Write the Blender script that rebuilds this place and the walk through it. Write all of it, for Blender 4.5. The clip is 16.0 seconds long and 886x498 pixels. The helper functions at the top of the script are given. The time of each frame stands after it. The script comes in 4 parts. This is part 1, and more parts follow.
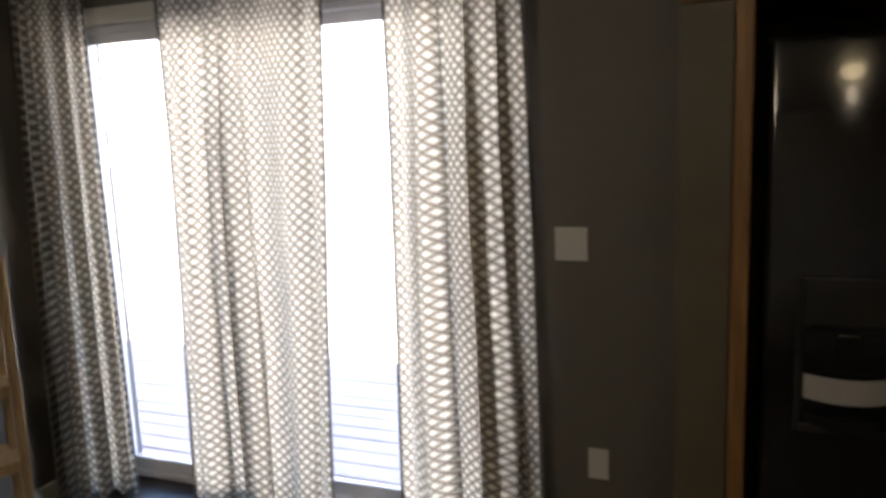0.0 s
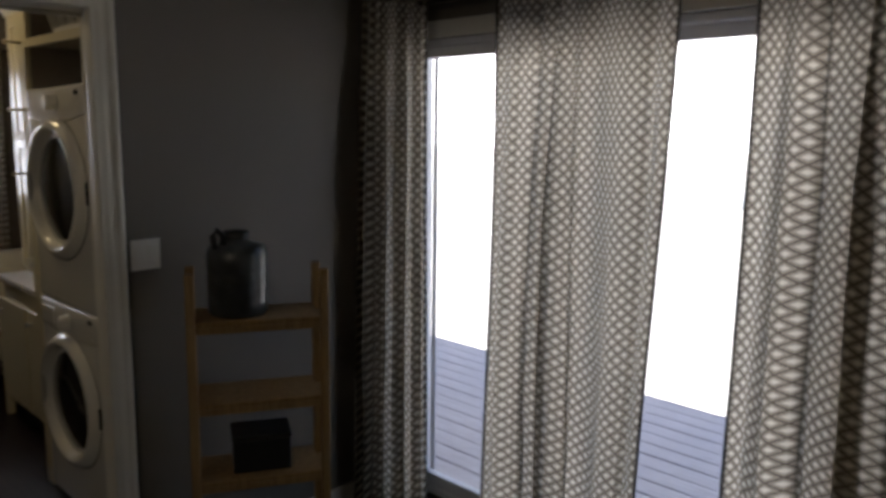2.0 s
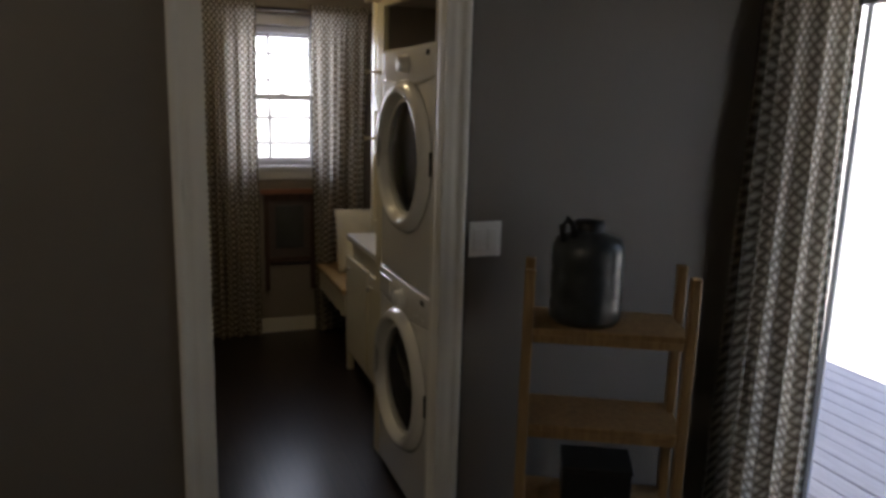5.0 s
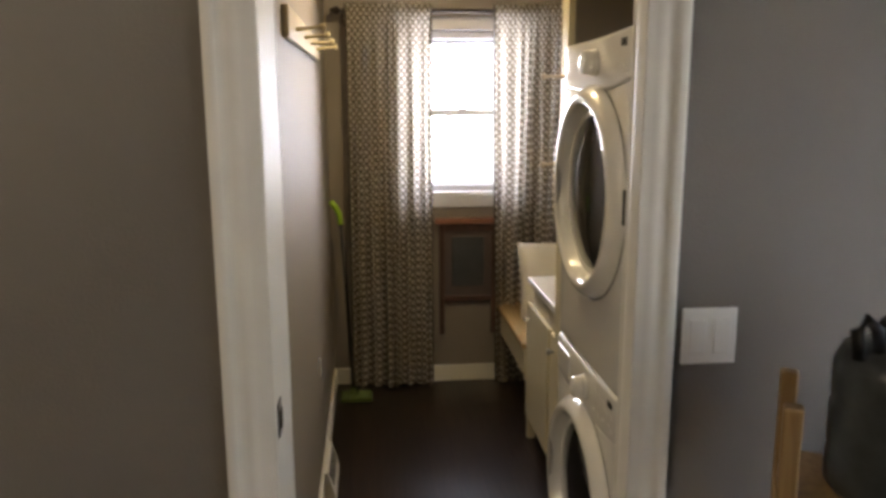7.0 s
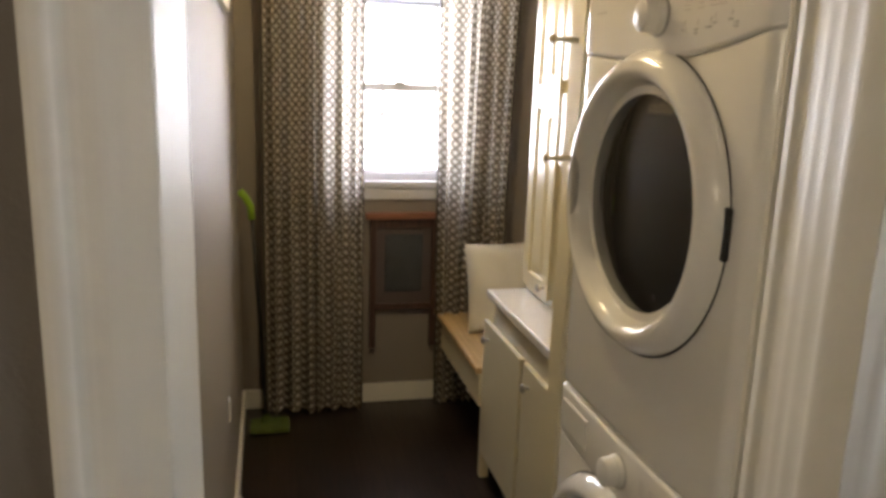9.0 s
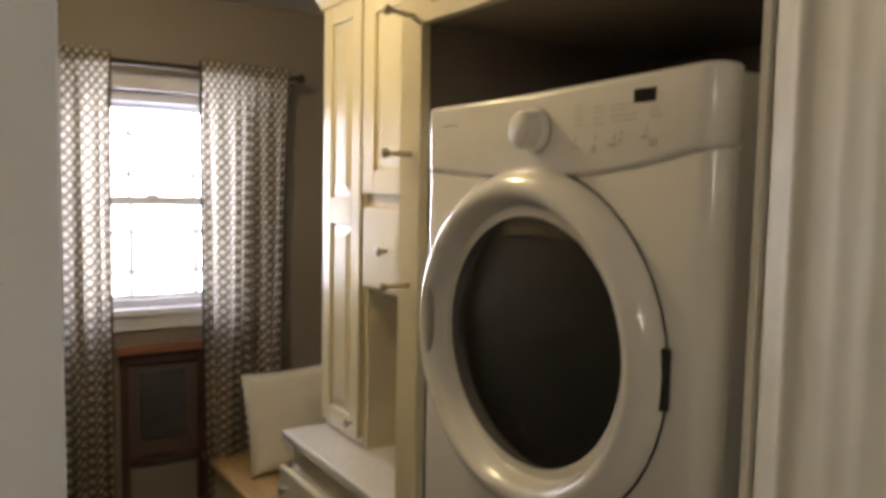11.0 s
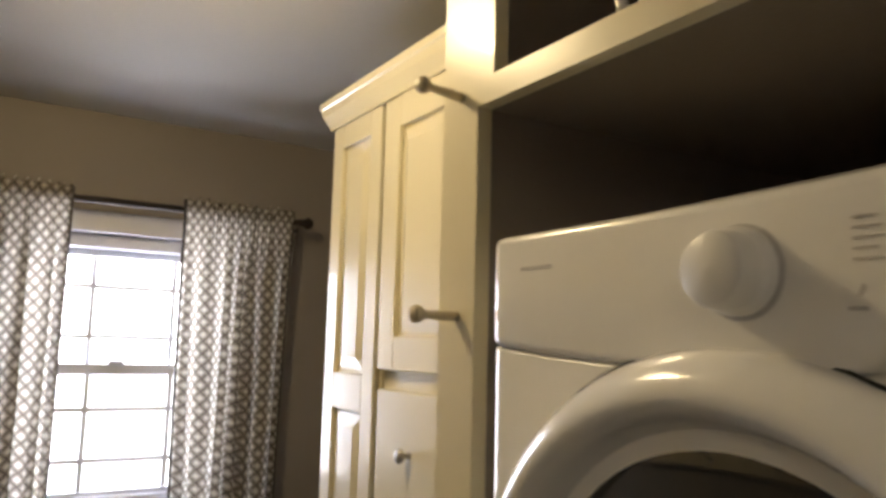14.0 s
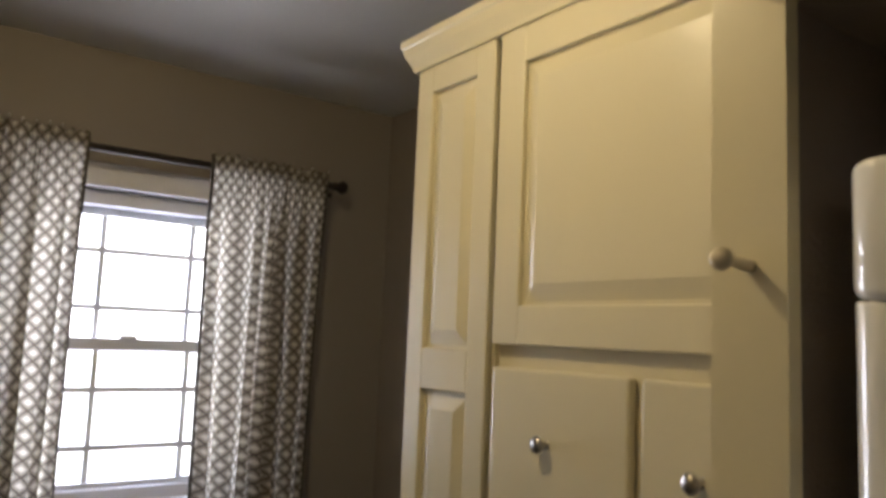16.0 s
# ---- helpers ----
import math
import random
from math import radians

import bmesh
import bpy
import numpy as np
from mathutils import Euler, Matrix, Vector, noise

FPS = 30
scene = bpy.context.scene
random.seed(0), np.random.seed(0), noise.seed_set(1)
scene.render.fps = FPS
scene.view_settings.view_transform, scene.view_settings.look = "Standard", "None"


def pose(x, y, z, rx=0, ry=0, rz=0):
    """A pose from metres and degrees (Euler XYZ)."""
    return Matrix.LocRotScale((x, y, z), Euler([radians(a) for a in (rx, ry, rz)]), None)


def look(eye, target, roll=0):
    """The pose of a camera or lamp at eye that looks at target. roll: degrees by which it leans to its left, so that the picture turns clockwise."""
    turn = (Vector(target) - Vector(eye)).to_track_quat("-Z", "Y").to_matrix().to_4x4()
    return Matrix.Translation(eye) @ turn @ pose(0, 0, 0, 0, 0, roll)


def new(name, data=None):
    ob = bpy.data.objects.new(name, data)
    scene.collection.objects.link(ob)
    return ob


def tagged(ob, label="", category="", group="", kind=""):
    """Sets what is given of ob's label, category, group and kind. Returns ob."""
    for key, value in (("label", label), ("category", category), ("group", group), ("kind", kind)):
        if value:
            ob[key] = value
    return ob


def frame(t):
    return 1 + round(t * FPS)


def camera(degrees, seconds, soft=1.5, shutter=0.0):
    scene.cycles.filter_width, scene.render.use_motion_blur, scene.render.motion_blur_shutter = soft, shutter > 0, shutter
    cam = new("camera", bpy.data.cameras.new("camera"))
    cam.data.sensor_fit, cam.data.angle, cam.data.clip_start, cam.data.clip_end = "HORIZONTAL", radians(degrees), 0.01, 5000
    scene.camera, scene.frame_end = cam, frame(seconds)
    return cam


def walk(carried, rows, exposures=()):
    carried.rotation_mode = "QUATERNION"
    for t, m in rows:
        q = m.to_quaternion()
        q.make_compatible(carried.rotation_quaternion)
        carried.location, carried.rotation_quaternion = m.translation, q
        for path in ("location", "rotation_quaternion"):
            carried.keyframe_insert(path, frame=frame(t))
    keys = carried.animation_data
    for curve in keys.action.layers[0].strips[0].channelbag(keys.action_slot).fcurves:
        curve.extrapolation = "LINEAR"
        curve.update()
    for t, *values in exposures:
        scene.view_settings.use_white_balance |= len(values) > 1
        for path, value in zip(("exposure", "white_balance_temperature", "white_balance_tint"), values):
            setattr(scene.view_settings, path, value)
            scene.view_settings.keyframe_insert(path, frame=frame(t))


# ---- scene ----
cam = camera(60.0, 16.0, soft=3.3, shutter=0.4)
PATH = [
    (0, (-0.557, -2.822, 1.584), (1.277, -2.09, 1.266), -2.2),
    (0.5, (-0.54, -2.651, 1.593), (1.262, -1.833, 1.304), -1.9),
    (1, (-0.523, -2.554, 1.595), (1.248, -1.677, 1.289), -1.1),
    (1.5, (-0.495, -2.493, 1.627), (1.154, -1.394, 1.361), -1.2),
    (2, (-0.293, -2.581, 1.683), (1.116, -1.197, 1.374), 0.7),
    (2.5, (-0.16, -2.672, 1.683), (1.015, -1.086, 1.359), 1.2),
    (3, (-0.17, -2.625, 1.671), (0.842, -0.935, 1.323), 1.6),
    (3.5, (-0.212, -2.52, 1.685), (0.633, -0.746, 1.313), 1.5),
    (4, (-0.156, -2.339, 1.671), (0.736, -0.584, 1.322), 1.1),
    (4.5, (-0.121, -2.218, 1.681), (0.693, -0.433, 1.293), 2.0),
    (7, (0.24, -1.32, 1.673), (0.422, 0.635, 1.29), -0.2),
    (7.5, (0.312, -1.14, 1.681), (0.34, 0.829, 1.335), 1.9),
    (8, (0.298, -0.951, 1.66), (0.305, 1.009, 1.265), 0.9),
    (8.2, (0.264, -0.862, 1.662), (0.375, 1.099, 1.288), 1.0),
    (10.3, (0.081, -0.309, 1.602), (0.848, 1.446, 1.025), -0.6),
    (10.5, (0.086, -0.257, 1.633), (0.962, 1.478, 1.164), -1.8),
    (11, (0.03, -0.265, 1.671), (1.118, 1.406, 1.515), 1.1),
    (11.5, (0.023, -0.262, 1.713), (1.215, 1.344, 1.702), 0.5),
    (12, (0.154, -0.187, 1.703), (1.336, 1.426, 1.733), -1.7),
    (12.5, (0.258, -0.095, 1.723), (1.35, 1.579, 1.786), 1.6),
    (13, (0.324, 0.016, 1.733), (1.416, 1.671, 1.988), 1.2),
    (13.5, (0.313, 0.165, 1.722), (1.337, 1.867, 1.957), 1.7),
    (14, (0.33, 0.318, 1.705), (1.368, 2.009, 1.956), 1.5),
    (14.5, (0.295, 0.465, 1.69), (1.334, 2.127, 2.084), 4.4),
    (15, (0.225, 0.589, 1.68), (1.379, 2.183, 2.038), 4.6),
    (15.5, (0.187, 0.657, 1.671), (1.335, 2.264, 1.985), 5.0),
    (16, (0.177, 0.711, 1.662), (1.336, 2.326, 1.888), 2.4),
]

EXPO = [(0.0, 2.55, 6600, 13), (1.0, 1.5, 6600, 13), (2.0, 0.85, 6600, 13), (3.0, 0.35, 6600, 13), (4.0, 0.5, 6600, 13), (4.5, 0.7, 6600, 13), (7.0, 2.9, 6850, 14), (8.2, 2.95, 6850, 14), (10.5, 2.6, 6850, 14), (11.0, 2.45, 6850, 14), (12.0, 2.5, 6850, 14), (13.0, 2.55, 6850, 14), (14.5, 2.1, 6500, 14), (16.0, 1.75, 6500, 13)]
walk(cam, [(t, look(eye, target, roll)) for t, eye, target, roll in PATH], EXPO)

# ---- light ----
world = bpy.data.worlds.new("sky")
scene.world = world
world.use_nodes = True
wn = world.node_tree
sky = wn.nodes.new("ShaderNodeTexSky")
sky.sky_type = "NISHITA"
sky.sun_disc = False
SUN_AZ, SUN_EL = 250.0, 50.0
sky.sun_elevation = radians(SUN_EL)
sky.sun_rotation = radians(SUN_AZ)
wn.nodes["Background"].inputs[1].default_value = 0.15
wn.links.new(sky.outputs[0], wn.nodes["Background"].inputs[0])
sun = new("sun", bpy.data.lights.new("sun", "SUN"))
sun.data.energy, sun.data.angle, sun.data.color = 5.0, radians(0.5), (1.0, 0.95, 0.87)
sun_way = Vector((math.sin(radians(SUN_AZ)) * math.cos(radians(SUN_EL)), math.cos(radians(SUN_AZ)) * math.cos(radians(SUN_EL)), math.sin(radians(SUN_EL))))
sun.matrix_world = look(sun_way * 30, (0, 0, 0))


def area(name, m, w, h, watts, colour):
    ob = new(name, bpy.data.lights.new(name, "AREA"))
    ob.data.shape, ob.data.size, ob.data.size_y, ob.data.energy, ob.data.color = "RECTANGLE", w, h, watts, colour
    ob.matrix_world = m
    return ob


area("sky_through_laundry_window", look((0.77, 3.30, 1.6), (0.77, 0, 1.3)), 0.46, 0.78, 3.5, (0.78, 0.84, 1.0))
bulb = new("laundry_bulb", bpy.data.lights.new("laundry_bulb", "POINT"))
bulb.data.energy, bulb.data.color, bulb.data.shadow_soft_size = 3.3, (1.0, 0.79, 0.43), 0.05
bulb.location = (0.45, 1.64, 2.40)
kbulb = new("kitchen_bulb", bpy.data.lights.new("kitchen_bulb", "POINT"))
kbulb.data.energy, kbulb.data.color, kbulb.data.shadow_soft_size = 0.28, (1.0, 0.84, 0.62), 0.07
kbulb.location = (-1.2, -3.2, 2.25)

# Added fill light, never in view; brightens the wall left of the doorway.
wall_fill = new("wall_fill_light", bpy.data.lights.new("wall_fill_light", "POINT"))
wall_fill.data.energy, wall_fill.data.color, wall_fill.data.shadow_soft_size = 3.2, (1.0, 0.88, 0.70), 0.07
wall_fill.location = (-1.15, -1.6, 2.25)
# ---- materials ----
def shader(name, colour, rough=0.5, metal=0.0, vary=0.08, scale=6.0, bump=0.05, grain=90.0, coat=0.0, spec=0.5):
    """A painted, plastic, metal or stone surface with wear at two scales."""
    m = bpy.data.materials.new(name)
    m.use_nodes = True
    n, l = m.node_tree.nodes, m.node_tree.links
    b = n["Principled BSDF"]
    tc = n.new("ShaderNodeTexCoord")
    big, fine = n.new("ShaderNodeTexNoise"), n.new("ShaderNodeTexNoise")
    big.inputs["Scale"].default_value, fine.inputs["Scale"].default_value = scale, grain
    big.inputs["Detail"].default_value, fine.inputs["Detail"].default_value = 4, 3
    for t in (big, fine):
        l.new(tc.outputs["Object"], t.inputs["Vector"])
    add = n.new("ShaderNodeMath")
    add.operation = "MULTIPLY_ADD"
    l.new(fine.outputs["Fac"], add.inputs[0])
    add.inputs[1].default_value = 0.35
    l.new(big.outputs["Fac"], add.inputs[2])
    ramp = n.new("ShaderNodeValToRGB")
    lo = tuple(c * (1 - vary * 1.6) for c in colour)
    hi = tuple(min(1, c * (1 + vary)) for c in colour)
    ramp.color_ramp.elements[0].position, ramp.color_ramp.elements[1].position = 0.2, 1.0
    ramp.color_ramp.elements[0].color, ramp.color_ramp.elements[1].color = (*lo, 1), (*hi, 1)
    l.new(add.outputs[0], ramp.inputs[0])
    l.new(ramp.outputs[0], b.inputs["Base Color"])
    rr = n.new("ShaderNodeMapRange")
    rr.inputs["To Min"].default_value, rr.inputs["To Max"].default_value = max(0.02, rough * 0.93), min(1, rough * 1.07)
    l.new(big.outputs["Fac"], rr.inputs["Value"])
    l.new(rr.outputs[0], b.inputs["Roughness"])
    b.inputs["Metallic"].default_value = metal
    b.inputs["Coat Weight"].default_value = coat
    b.inputs["Specular IOR Level"].default_value = spec
    if bump:
        bp = n.new("ShaderNodeBump")
        bp.inputs["Strength"].default_value, bp.inputs["Distance"].default_value = bump, 0.004
        l.new(fine.outputs["Fac"], bp.inputs["Height"])
        l.new(bp.outputs[0], b.inputs["Normal"])
    return m


def wood(name, dark, light, axis=1, rough=0.45, scale=3.0, planks=0.0, bump=0.1, along=1.2):
    """Wood with grain along an axis, and board joints where planks (a board's width) is given."""
    m = bpy.data.materials.new(name)
    m.use_nodes = True
    n, l = m.node_tree.nodes, m.node_tree.links
    b = n["Principled BSDF"]
    tc, mp, ns = n.new("ShaderNodeTexCoord"), n.new("ShaderNodeMapping"), n.new("ShaderNodeTexNoise")
    s = [22.0, 22.0, 22.0]
    s[axis] = 1.4
    mp.inputs["Scale"].default_value = s
    l.new(tc.outputs["Object"], mp.inputs["Vector"])
    l.new(mp.outputs[0], ns.inputs["Vector"])
    ns.inputs["Scale"].default_value, ns.inputs["Detail"].default_value, ns.inputs["Distortion"].default_value = scale, 6, 0.6
    ramp = n.new("ShaderNodeValToRGB")
    ramp.color_ramp.elements[0].position, ramp.color_ramp.elements[1].position = 0.3, 0.7
    ramp.color_ramp.elements[0].color, ramp.color_ramp.elements[1].color = (*dark, 1), (*light, 1)
    l.new(ns.outputs["Fac"], ramp.inputs[0])
    out, height = ramp.outputs[0], ns.outputs["Fac"]
    if planks:
        br = n.new("ShaderNodeTexBrick")
        rot = n.new("ShaderNodeMapping")
        rot.inputs["Rotation"].default_value = (0, 0, radians(90) if axis == 1 else 0)
        l.new(tc.outputs["Object"], rot.inputs["Vector"])
        l.new(rot.outputs[0], br.inputs["Vector"])
        br.inputs["Scale"].default_value = 1.0
        br.inputs["Brick Width"].default_value, br.inputs["Row Height"].default_value = along, planks
        br.inputs["Mortar Size"].default_value = 0.002
        br.inputs["Color1"].default_value, br.inputs["Color2"].default_value = (0.75, 0.75, 0.75, 1), (1.25, 1.25, 1.25, 1)
        br.inputs["Mortar"].default_value = (0.2, 0.2, 0.2, 1)
        mx = n.new("ShaderNodeMix")
        mx.data_type, mx.blend_type = "RGBA", "MULTIPLY"
        mx.inputs[0].default_value = 1.0
        l.new(out, mx.inputs[6])
        l.new(br.outputs[0], mx.inputs[7])
        out = mx.outputs[2]
    l.new(out, b.inputs["Base Color"])
    b.inputs["Roughness"].default_value = rough
    bp = n.new("ShaderNodeBump")
    bp.inputs["Strength"].default_value, bp.inputs["Distance"].default_value = bump, 0.003
    l.new(height, bp.inputs["Height"])
    l.new(bp.outputs[0], b.inputs["Normal"])
    return m


def curtain_cloth(name, cell_u, cell_v, through_amount=0.5):
    """Printed lattice of pale diamonds between taupe lines; light comes through it."""
    m = bpy.data.materials.new(name)
    m.use_nodes = True
    n, l = m.node_tree.nodes, m.node_tree.links
    n.remove(n["Principled BSDF"])
    uv, sep = n.new("ShaderNodeUVMap"), n.new("ShaderNodeSeparateXYZ")
    l.new(uv.outputs[0], sep.inputs[0])

    def maths(op, a, c=None):
        k = n.new("ShaderNodeMath")
        k.operation = op
        for i, v in ((0, a), (1, c)):
            if v is None:
                continue
            if isinstance(v, (int, float)):
                k.inputs[i].default_value = v
            else:
                l.new(v, k.inputs[i])
        return k.outputs[0]
    parts = []
    for axis, cell in ((0, cell_u), (1, cell_v)):
        f = maths("FRACT", maths("MULTIPLY", sep.outputs[axis], 1 / cell))
        parts.append(maths("ABSOLUTE", maths("SUBTRACT", f, 0.5)))
    d = maths("MULTIPLY", maths("ABSOLUTE", maths("SUBTRACT", maths("ADD", *parts), 0.5)), 2.0)
    ramp = n.new("ShaderNodeValToRGB")
    ramp.color_ramp.interpolation = "LINEAR"
    e = ramp.color_ramp.elements
    e[0].position, e[0].color = 0.05, (0.16, 0.135, 0.11, 1)
    e[1].position, e[1].color = 0.13, (0.18, 0.155, 0.13, 1)
    for p, c in ((0.21, (0.54, 0.485, 0.40, 1)), (0.27, (0.54, 0.485, 0.40, 1)), (0.33, (0.34, 0.30, 0.245, 1)), (0.40, (0.42, 0.375, 0.305, 1)), (0.52, (0.54, 0.485, 0.40, 1)), (0.60, (0.80, 0.76, 0.68, 1)), (0.72, (0.86, 0.83, 0.76, 1))):
        k = e.new(p)
        k.color = c
    l.new(d, ramp.inputs[0])
    tc, ns = n.new("ShaderNodeTexCoord"), n.new("ShaderNodeTexNoise")
    ns.inputs["Scale"].default_value, ns.inputs["Detail"].default_value = 500, 2
    l.new(tc.outputs["Object"], ns.inputs["Vector"])
    bp = n.new("ShaderNodeBump")
    bp.inputs["Strength"].default_value, bp.inputs["Distance"].default_value = 0.2, 0.002
    l.new(ns.outputs["Fac"], bp.inputs["Height"])
    df, tr, mix, out = n.new("ShaderNodeBsdfDiffuse"), n.new("ShaderNodeBsdfTranslucent"), n.new("ShaderNodeMixShader"), n["Material Output"]
    for s in (df, tr):
        l.new(ramp.outputs[0], s.inputs["Color"])
        l.new(bp.outputs[0], s.inputs["Normal"])
    mix.inputs[0].default_value = through_amount
    l.new(df.outputs[0], mix.inputs[1])
    l.new(tr.outputs[0], mix.inputs[2])
    l.new(mix.outputs[0], out.inputs[0])
    return m


def clear_glass(name, tint=(1, 1, 1)):
    m = bpy.data.materials.new(name)
    m.use_nodes = True
    n, l = m.node_tree.nodes, m.node_tree.links
    n.remove(n["Principled BSDF"])
    tr, gl, mix, lw, pw = n.new("ShaderNodeBsdfTransparent"), n.new("ShaderNodeBsdfGlossy"), n.new("ShaderNodeMixShader"), n.new("ShaderNodeLayerWeight"), n.new("ShaderNodeMath")
    tr.inputs[0].default_value = (*tint, 1)
    gl.inputs["Roughness"].default_value = 0.02
    lw.inputs[0].default_value = 0.5
    pw.operation = "POWER"
    l.new(lw.outputs["Facing"], pw.inputs[0])
    pw.inputs[1].default_value = 4.0
    l.new(pw.outputs[0], mix.inputs[0])
    l.new(tr.outputs[0], mix.inputs[1])
    l.new(gl.outputs[0], mix.inputs[2])
    l.new(mix.outputs[0], n["Material Output"].inputs[0])
    return m


def glowing(name, colour, strength):
    m = bpy.data.materials.new(name)
    m.use_nodes = True
    b = m.node_tree.nodes["Principled BSDF"]
    b.inputs["Base Color"].default_value = (*colour, 1)
    b.inputs["Emission Color"].default_value = (*colour, 1)
    b.inputs["Emission Strength"].default_value = strength
    return m


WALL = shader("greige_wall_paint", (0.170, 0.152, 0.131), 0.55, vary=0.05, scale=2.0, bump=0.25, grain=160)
# WALL's greige set paler and warmer, for the laundry side wall only.
SIDEWALL = shader("paler_greige_wall_paint", (0.285, 0.250, 0.200), 0.55, vary=0.05, scale=2.0, bump=0.25, grain=160)
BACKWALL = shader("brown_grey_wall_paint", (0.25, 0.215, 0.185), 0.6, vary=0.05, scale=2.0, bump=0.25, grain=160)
CEIL = shader("ceiling_paint", (0.55, 0.53, 0.49), 0.8, vary=0.04, scale=2.0, bump=0.3, grain=120)
TRIM = shader("white_trim_paint", (0.74, 0.72, 0.66), 0.50, vary=0.025, scale=3.0, bump=0.05, coat=0.0)
CREAM = shader("cream_cabinet_paint", (0.72, 0.655, 0.47), 0.30, vary=0.015, scale=3.0, bump=0.05, coat=0.25)
ENAMEL = shader("white_enamel", (0.80, 0.79, 0.76), 0.20, vary=0.02, scale=2.0, bump=0.0, coat=0.5)
PLASTIC = shader("white_plastic", (0.78, 0.77, 0.74), 0.35, vary=0.02, bump=0.02)
GREYPLASTIC = shader("grey_plastic", (0.45, 0.44, 0.43), 0.35, vary=0.03, bump=0.02)
DARKGLASS = shader("dark_door_glass", (0.012, 0.013, 0.014), 0.06, vary=0.02, bump=0.0, coat=0.0)
BLACKPL = shader("black_plastic", (0.012, 0.012, 0.012), 0.5, vary=0.05, bump=0.02)
DISPLAY = shader("unlit_display", (0.006, 0.005, 0.005), 0.6, vary=0.05, bump=0.0, spec=0.12)
PRINT = shader("grey_print", (0.50, 0.48, 0.46), 0.5, vary=0.05, bump=0.0)
FRIDGE = shader("black_gloss_fridge", (0.008, 0.008, 0.009), 0.10, vary=0.05, scale=2.0, bump=0.03, grain=300, coat=0.5)
FLOOR = wood("dark_espresso_floor", (0.012, 0.008, 0.006), (0.035, 0.022, 0.016), axis=1, rough=0.28, planks=0.12)
PINE = wood("golden_pine", (0.24, 0.14, 0.055), (0.38, 0.24, 0.10), axis=2, rough=0.45)
OAK = wood("orange_brown_oak", (0.20, 0.10, 0.035), (0.34, 0.19, 0.075), axis=2, rough=0.4)
SEATWOOD = wood("honey_bench_wood", (0.40, 0.26, 0.11), (0.56, 0.39, 0.19), axis=1, rough=0.4)
DARKWOOD = wood("dark_reddish_wood", (0.045, 0.022, 0.018), (0.10, 0.05, 0.038), axis=2, rough=0.45)
REDWOOD = wood("reddish_ledge_wood", (0.20, 0.085, 0.05), (0.32, 0.14, 0.09), axis=0, rough=0.45)
DECK = wood("grey_deck_wood", (0.48, 0.44, 0.46), (0.64, 0.60, 0.62), axis=1, rough=0.75, bump=0.5)
CLOTH = curtain_cloth("lattice_curtain_cloth", 0.044, 0.042, 0.55)
HEM = shader("dark_curtain_hem", (0.07, 0.06, 0.05), 0.9, vary=0.1, bump=0.3)
ROD = shader("dark_bronze_rod", (0.05, 0.04, 0.035), 0.35, metal=0.8, vary=0.1, bump=0.03)
NICKEL = shader("brushed_nickel", (0.45, 0.43, 0.40), 0.3, metal=1.0, vary=0.05, bump=0.03)
PEGMAT = shader("pale_peg_paint", (0.62, 0.54, 0.38), 0.4, vary=0.05, bump=0.05)
COUNTER = shader("pale_speckled_laminate", (0.68, 0.65, 0.62), 0.3, vary=0.10, scale=60.0, bump=0.02, grain=400)
PILLOW = shader("off_white_cotton", (0.76, 0.72, 0.64), 0.9, vary=0.04, bump=0.5, grain=260)
GREEN = shader("lime_green_plastic", (0.30, 0.52, 0.04), 0.35, vary=0.06, bump=0.03)
MOPCLOTH = shader("dull_green_microfibre", (0.09, 0.13, 0.03), 0.95, vary=0.25, scale=30, bump=0.8, grain=200)
CHAIRMAT = shader("dark_brown_leather", (0.030, 0.026, 0.022), 0.45, vary=0.15, bump=0.4, grain=180)
JUGMAT = shader("smoky_blue_jug_plastic", (0.050, 0.056, 0.058), 0.30, vary=0.45, scale=14.0, bump=0.3, grain=30)
PANEGREY = shader("smoky_grey_inset", (0.050, 0.052, 0.056), 0.35, vary=0.3, scale=7.0, bump=0.02)
BRASS = shader("dark_strike_metal", (0.12, 0.10, 0.08), 0.35, metal=0.9, vary=0.1, bump=0.02)
GLASS = clear_glass("window_glass")
LAMPGLOW = glowing("lit_lamp_glass", (1.0, 0.86, 0.55), 1.6)
KLAMPGLOW = glowing("lit_kitchen_lamp_glass", (1.0, 0.80, 0.48), 2.0)
VINYL = shader("white_vinyl_frame", (0.70, 0.70, 0.74), 0.35, vary=0.02, bump=0.02)
CONCRETE = shader("pale_concrete_yard", (0.74, 0.73, 0.70), 0.9, vary=0.12, scale=1.2, bump=0.4, grain=60)
SIDING = shader("pale_house_siding", (0.66, 0.65, 0.62), 0.7, vary=0.05, bump=0.1)
LEAF = shader("summer_foliage", (0.09, 0.13, 0.035), 0.7, vary=0.3, scale=2.0, bump=0.2)
BARK = shader("grey_bark", (0.13, 0.10, 0.08), 0.9, vary=0.3, scale=9.0, bump=0.9)


# ---- building helpers ----
def box(bm, x0, x1, y0, y1, z0, z1, bevel=0.0, seg=2):
    made = bmesh.ops.create_cube(bm, size=1, matrix=Matrix.Translation(((x0 + x1) / 2, (y0 + y1) / 2, (z0 + z1) / 2)) @ Matrix.Diagonal((abs(x1 - x0), abs(y1 - y0), abs(z1 - z0), 1)))
    if bevel:
        edges = list({e for v in made["verts"] for e in v.link_edges})
        bmesh.ops.bevel(bm, geom=edges, offset=bevel, segments=seg, affect="EDGES", profile=0.5)
    return bm


def boxes(rows, bevel=0.0, seg=2):
    bm = bmesh.new()
    for r in rows:
        box(bm, *r, bevel=bevel, seg=seg)
    return bm


